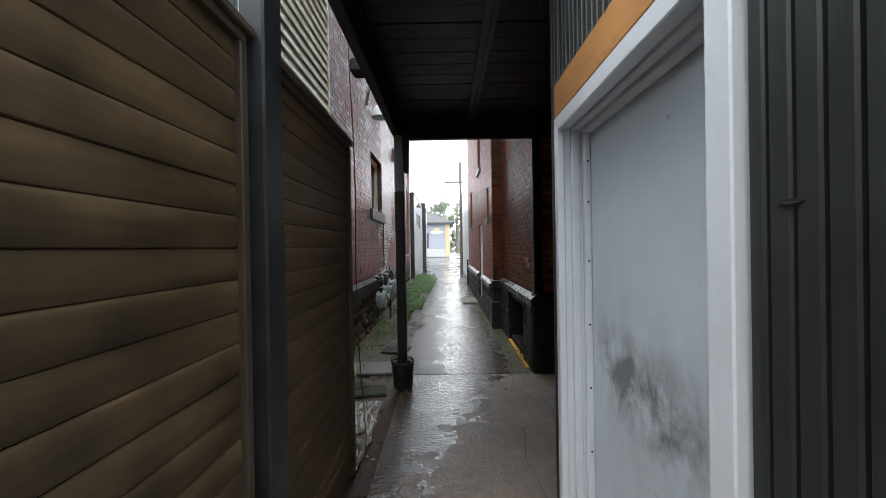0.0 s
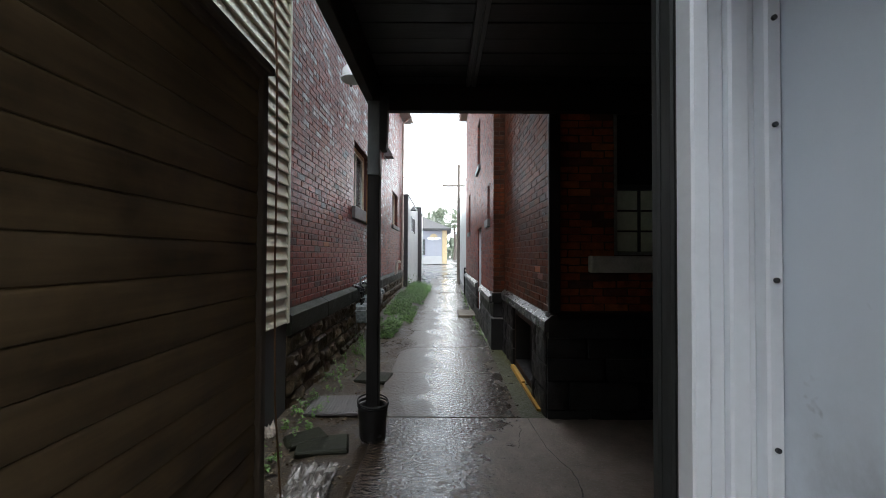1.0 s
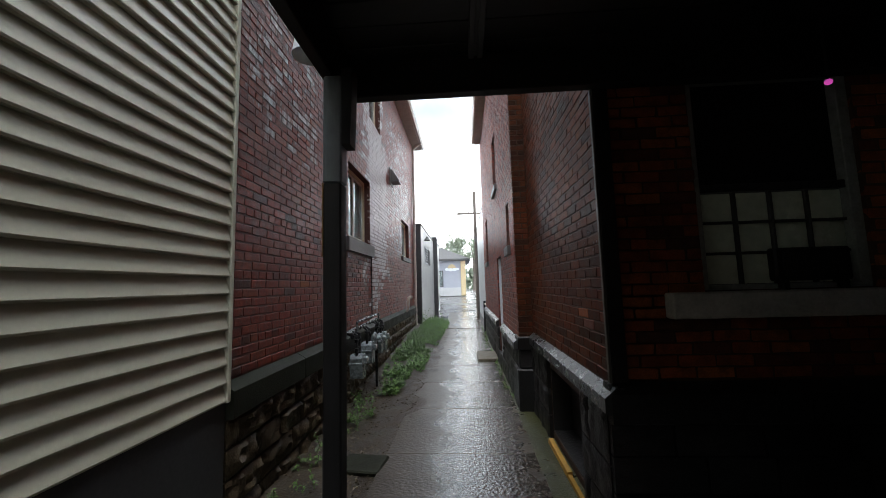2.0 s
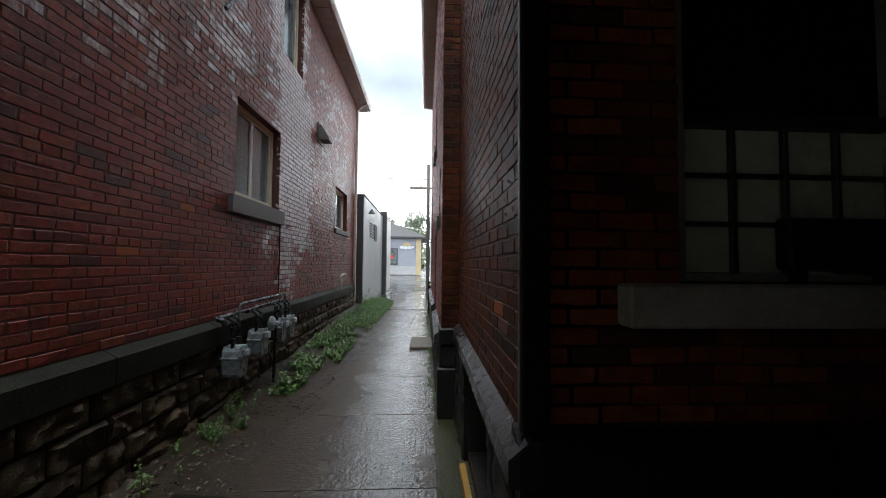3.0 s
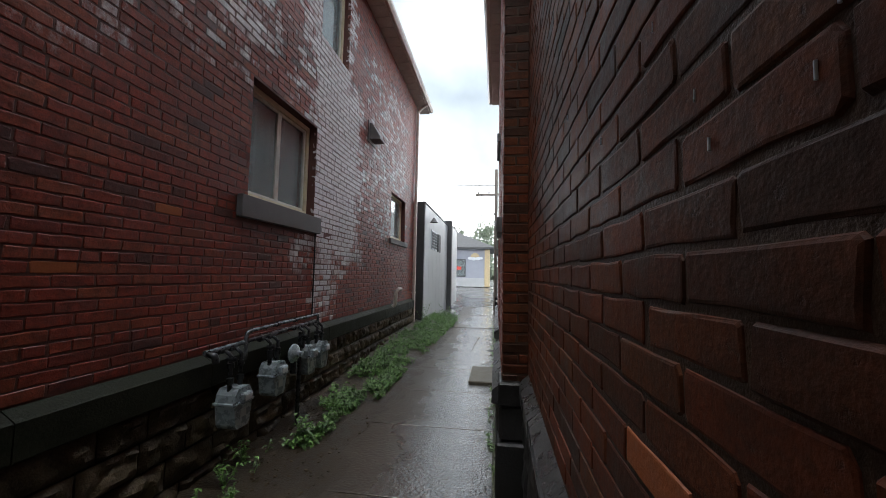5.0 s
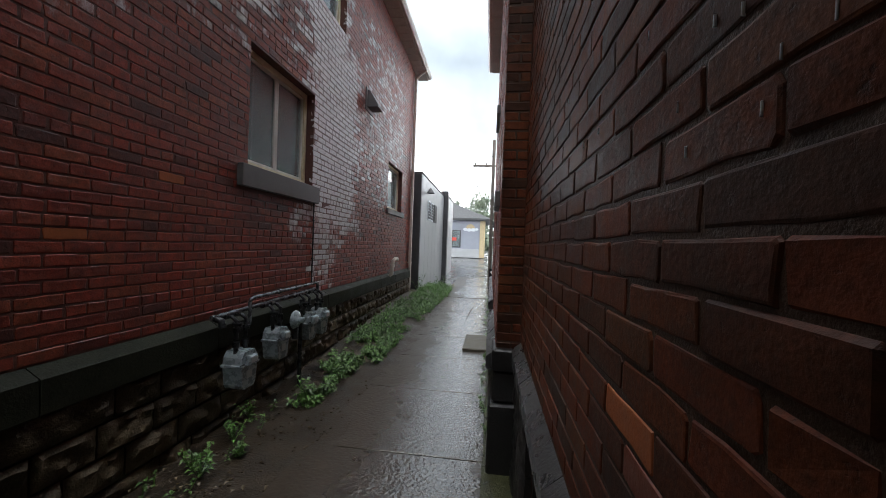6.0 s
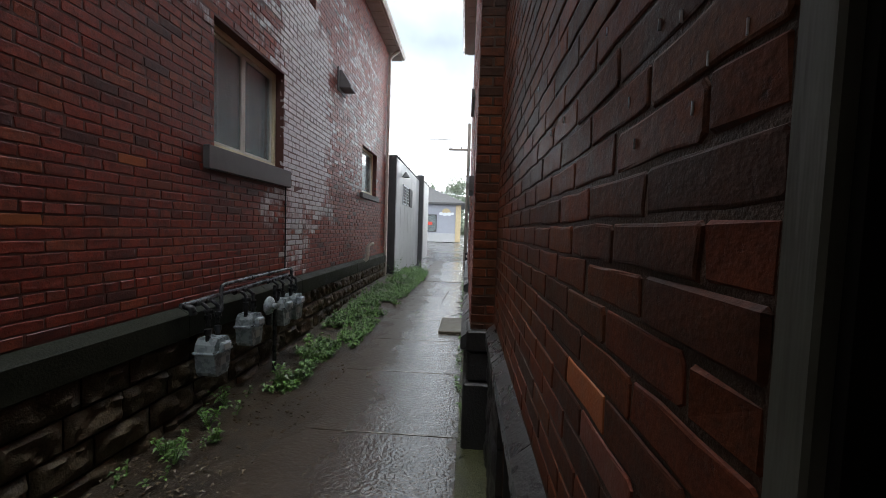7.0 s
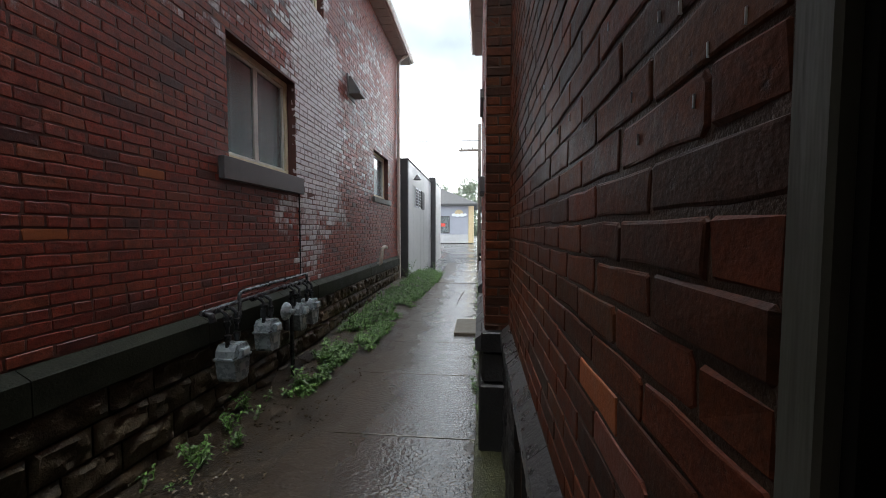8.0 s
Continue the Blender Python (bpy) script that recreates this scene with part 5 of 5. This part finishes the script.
for cx, cz, r in ((-1.25, 2.28, 0.18), (-0.95, 2.24, 0.2), (-0.6, 2.26, 0.2), (-0.35, 2.3, 0.14)):
    cl.prism([(cx + r * math.cos(2 * math.pi * i / 14), cz + r * 0.7 * math.sin(2 * math.pi * i / 14)) for i in range(14)], 1, -0.08 - 0.003 * abs(cx), -0.051)
part("sign_cloud", cl, M_WHITEPAINT, kiosk, "white cloud-shaped sign")

pole = thing("utility_pole", 0.81, 19.7, 0.12, "weathered wooden utility pole with a crossarm", "utility pole")
part("shaft", Shape().tube([(0, 0, 0), (0, 0, 3), (0, 0, 5.95)], [0.085, 0.078, 0.07], 12), M_TIMBER, pole, smooth=True)
part("crossarm", Shape().bev(-0.85, 0.5, -0.05, 0.05, 4.85, 4.93, 0.006), M_TIMBER, pole)
for xx in (-0.75, -0.3, 0.4):
    part("insulator", lathe([(0.0, 0.1), (0.025, 0.09), (0.03, 0.05), (0.02, 0.0), (0.0, 0.0)], 10), M_SILL, pole, smooth=True, at=pose(xx, 0, 4.93))
part("meter_box", Shape().bev(-0.06, 0.06, -0.16, -0.07, 3.5, 3.75, 0.01), M_SILL, pole)
for za, zb, ya in ((5.27, 6.6, 19.62), (4.08, 5.3, 19.66), (4.04, 3.9, 19.62)):
    wr = thing("overhead_wire", 0.81, ya, 0, "thin dark overhead wire", "wire", group="overhead wires")
    pts = [(-30 * i / 14, 3.0 * i / 14, za + 0.12 + (zb - za) * i / 14 - 0.15 * math.sin(math.pi * i / 14)) for i in range(15)]
    part("strand", Shape().tube(pts, 0.012, 5), M_PIPE, wr)


def tree(x, y, h, r, seed):
    rnd = random.Random(seed)
    t = thing("tree", x, y, 0.6, "leafy broad tree, grey-green in the rain", "tree", group="trees behind the kiosk")
    part("trunk", Shape().tube([(0, 0, 0), (0.1, 0, h * 0.25), (0.0, 0.1, h * 0.5), (0.1, 0, h * 0.8)], [0.3, 0.24, 0.17, 0.05], 8), M_TIMBER, t, smooth=True)
    for i in range(5):
        a = rnd.uniform(0, 6.28)
        part("limb", Shape().tube([(0, 0, h * (0.3 + 0.08 * i)), (r * 0.3 * math.cos(a), r * 0.3 * math.sin(a), h * (0.45 + 0.08 * i)), (r * 0.7 * math.cos(a), r * 0.7 * math.sin(a), h * (0.52 + 0.08 * i))], [0.12, 0.08, 0.03], 6), M_TIMBER, t)
    c = Shape()
    centres = [(rnd.uniform(-r, r) * 0.75, rnd.uniform(-r, r) * 0.75, h * rnd.uniform(0.42, 0.93), rnd.uniform(0.25, 0.5) * r) for _ in range(16)]
    for cx, cy, cz, cr in centres:
        for _ in range(170):
            d = Vector((rnd.gauss(0, 1), rnd.gauss(0, 1), rnd.gauss(0, 0.8))).normalized() * cr * rnd.uniform(0.5, 1.05)
            p = Vector((cx, cy, cz)) + d
            u = Vector((rnd.uniform(-1, 1), rnd.uniform(-1, 1), rnd.uniform(-1, 1))).normalized()
            v = u.orthogonal().normalized()
            e = rnd.uniform(0.12, 0.24)
            c.add([p - u * e, p + v * e * 0.6, p + u * e, p - v * e * 0.6], [(0, 1, 2, 3)])
    part("crown", c, M_TREELEAF, t)


for i, (x, y, h, r) in enumerate(((-7.5, 58, 8.0, 3.4), (-2.6, 62, 9.6, 3.6), (1.8, 60, 9.4, 3.4), (6.0, 66, 9.0, 3.6), (-12.5, 64, 9.0, 4.0), (11.0, 60, 8.5, 3.5))):
    tree(x, y, h, r, 50 + i)
far = Shape()
rnd = random.Random(77)
for i in range(5200):
    p = Vector((rnd.uniform(-45, 45), rnd.uniform(78, 90), 0.6 + 6.2 * rnd.random() ** 0.8 * (0.75 + 0.25 * math.sin(i * 0.37))))
    u = Vector((rnd.uniform(-1, 1), rnd.uniform(-0.5, 0.5), rnd.uniform(-1, 1))).normalized()
    v = u.orthogonal().normalized()
    e = rnd.uniform(0.4, 0.8)
    far.add([p - u * e, p + v * e * 0.6, p + u * e, p - v * e * 0.6], [(0, 1, 2, 3)])
tagged(part("far_woods", far, M_TREELEAF), "distant rain-greyed line of trees", "woods", kind="stuff")

# ---------------------------------------------------------------- weeds
def soil_top(x, y):
    side = 1 - (x - LW - 0.02) / 1.06
    rise = max(0.0, min(1.0, (y - 7.5) / 6.0)) * 0.3 * max(side, 0) ** 1.3
    return -0.045 + 0.03 * side + rise + 0.05 * max(0.0, min(1.0, (y - 5.9) / 1.3)) * (1 - 0.5 * max(side, 0))


def leaf(s, p, yaw, pitch, ln, w, rnd):
    """A leaf folded along its midrib, drooping at the tip."""
    d = Vector((math.cos(yaw) * math.cos(pitch), math.sin(yaw) * math.cos(pitch), math.sin(pitch)))
    side = Vector((-math.sin(yaw), math.cos(yaw), 0))
    up = side.cross(d) * -1
    a, b, c = p, p + d * ln * 0.5, p + d * ln + Vector((0, 0, -0.25 * ln))
    f = up * w * 0.25
    s.add([a, b + side * w * 0.5 + f, c, b - side * w * 0.5 + f, b], [(0, 4, 1), (4, 2, 1), (0, 3, 4), (4, 3, 2)])


def weed(s, x, y, z, h, n, rnd, size):
    """Stems with leaves on all sides."""
    for _ in range(max(1, n // 7)):
        lean = Vector((rnd.gauss(0, 0.35), rnd.gauss(0, 0.35), 1.0)).normalized()
        hh = h * rnd.uniform(0.5, 1.1)
        s.tube([(x, y, z), tuple(Vector((x, y, z)) + lean * hh)], [0.004, 0.002], 4, False)
        for i in range(7):
            t = 0.25 + 0.75 * i / 6
            leaf(s, Vector((x, y, z)) + lean * hh * t, rnd.uniform(0, 6.28), rnd.uniform(-0.15, 0.6), size * rnd.uniform(0.6, 1.2), size * rnd.uniform(0.45, 0.75), rnd)


rnd = random.Random(12)
bed = Shape()
for i in range(1250):
    y = rnd.uniform(7.6, 17.5)
    k = (y - 7.6) / 9.9
    x = rnd.uniform(-1.32 if y < 13 else -1.25, -0.68 + 0.22 * k) if y > 9 else rnd.uniform(-1.2, -0.82)
    if noise.noise((x * 2.2, y * 1.6, 3)) < -0.3 + 0.2 * (1 - k):
        continue
    weed(bed, x, y, soil_top(x, y) - 0.01 if y < 17.5 else 0.0, rnd.uniform(0.04, 0.15) + 0.1 * k, 14, rnd, rnd.uniform(0.04, 0.08))
tagged(part("weed_bed", bed, M_LEAF), "bright green low weeds along the foundation", "weeds", kind="stuff")

small = Shape()
for i in range(130):
    y = rnd.uniform(3.2, 7.6)
    x = rnd.uniform(-1.38, -1.05)
    if rnd.random() < 0.5:
        weed(small, x, y, -0.03, rnd.uniform(0.05, 0.16), 7, rnd, rnd.uniform(0.03, 0.06))
for i in range(90):
    y = rnd.uniform(7.3, 15.5)
    weed(small, rnd.uniform(0.76, 0.83) if y > 10.9 or y < 9.7 else 0.8, y, -0.02, rnd.uniform(0.03, 0.12) + (0.15 if y > 13.5 else 0), 7, rnd, rnd.uniform(0.02, 0.045))
tagged(part("sparse_weeds", small, M_LEAF), "sparse small weeds at the wall feet", "weeds", kind="stuff")

for i, (x, y, h) in enumerate(((-1.2, 6.95, 0.22), (-1.12, 6.5, 0.2), (-1.0, 6.75, 0.13), (-1.3, 7.3, 0.2), (-0.98, 7.75, 0.34), (-1.02, 8.35, 0.38), (-0.92, 8.75, 0.32), (-1.22, 6.55, 0.2), (-1.25, 14.9, 0.6), (-0.95, 10.2, 0.4), (-0.75, 17.2, 0.6))):
    q = Shape()
    weed(q, 0, 0, 0, h, 42, rnd, 0.085 if y > 7.5 else 0.05)
    pl = thing("weed_plant", x, y, soil_top(x, y) - 0.01, "leafy green weed growing by the foundation", "plant", group="weeds by the wall")
    part("foliage", q, M_LEAF, pl)

grit = Shape()
for i in range(900):
    x, y = rnd.uniform(-1.42, -0.5), rnd.uniform(2.1, 8.5)
    e = rnd.uniform(0.004, 0.013)
    z = soil_top(x, y) + e * 0.3
    grit.bev(x - e, x + e, y - e * rnd.uniform(0.5, 1), y + e, z - e * 0.5, z + e * 0.5, e * 0.3, e * 0.3, rnd)
litter = Shape()
for i in range(650):
    x, y = rnd.uniform(-1.42, -0.52), rnd.uniform(2.55, 6.5)
    leaf(litter, Vector((x, y, soil_top(x, y) + 0.012)), rnd.uniform(0, 6.28), rnd.uniform(-0.1, 0.35), rnd.uniform(0.02, 0.06), rnd.uniform(0.008, 0.03), rnd)
tagged(part("leaf_litter", litter, plain("wet_dead_leaf", (0.11, 0.085, 0.05), 0.35, 0.4, 9.0, 50.0, piece=0.6)), "wet dead leaves and twigs on the soil", "litter", kind="stuff")
tagged(part("grit", grit, M_STONE), "loose gravel and grit on the soil", "gravel", kind="stuff")

# ---------------------------------------------------------------- brick courses
M_REDBRICK = plain("new_red_brick", (0.17, 0.042, 0.022), 0.5, 0.2, 20.0, 90.0, bump=0.4)
lay_bricks(wall_west, 0, LW, 1, 4.63, 14.5, 0.955, 6.55, [(7.29, 8.8, 2.13, 2.34), W1, (12.06, 13.56, 2.3, 2.42), W2, W3], M_BRICK_L, (4.9, 7.2, 1.05, 3.1), 1,
           odd=((6.6, 2.07, M_ORANGE), (5.95, 1.62, M_ORANGE), (6.9, 1.95, M_REDBRICK), (5.4, 2.4, M_REDBRICK)), course=0.0715, BH=0.063, BLEN=0.212, JOINT=0.0095, stand=0.0035)
lay_bricks(wall_east, 0, RW, -1, 4.46, 6.98, 0.9605, 8.95, [], M_BRICK_R, (4.46, 6.6, 0.97, 3.1), 2, odd=((4.93, 1.355, M_ORANGE), (4.81, 1.283, M_REDBRICK)), course=0.0715, BH=0.0635, BLEN=0.2195, JOINT=0.0085, stand=0.0034)
lay_bricks(wall_east_far, 0, RF, -1, 7.03, 14.3, 0.88, 6.3, [WD, WN, (7.42, 7.9, 2.0, 2.14), WU, (9.1, 9.95, 3.4, 3.52), WU2, (12.1, 13.0, 2.08, 2.2)], M_BRICK_R2, (7.03, 8.6, 0.9, 2.6), 3, course=0.0715, BH=0.063, BLEN=0.212)
lay_bricks(wall_nook, 1, 4.45, -1, 1.135, 3.2, 0.98, 3.05, [NW, (1.42, 2.82, 1.34, 1.505)], M_BRICK_N, (1.12, 3.2, 0.98, 3.05), 4, course=0.0715, BH=0.0625, BLEN=0.212)
lay_bricks(wall_east_far, 1, 6.985, -1, RF, RW, 0.8, 6.45, [], M_BRICK_R, (0, 0, 0, 0), 5, course=0.0715, BH=0.063)
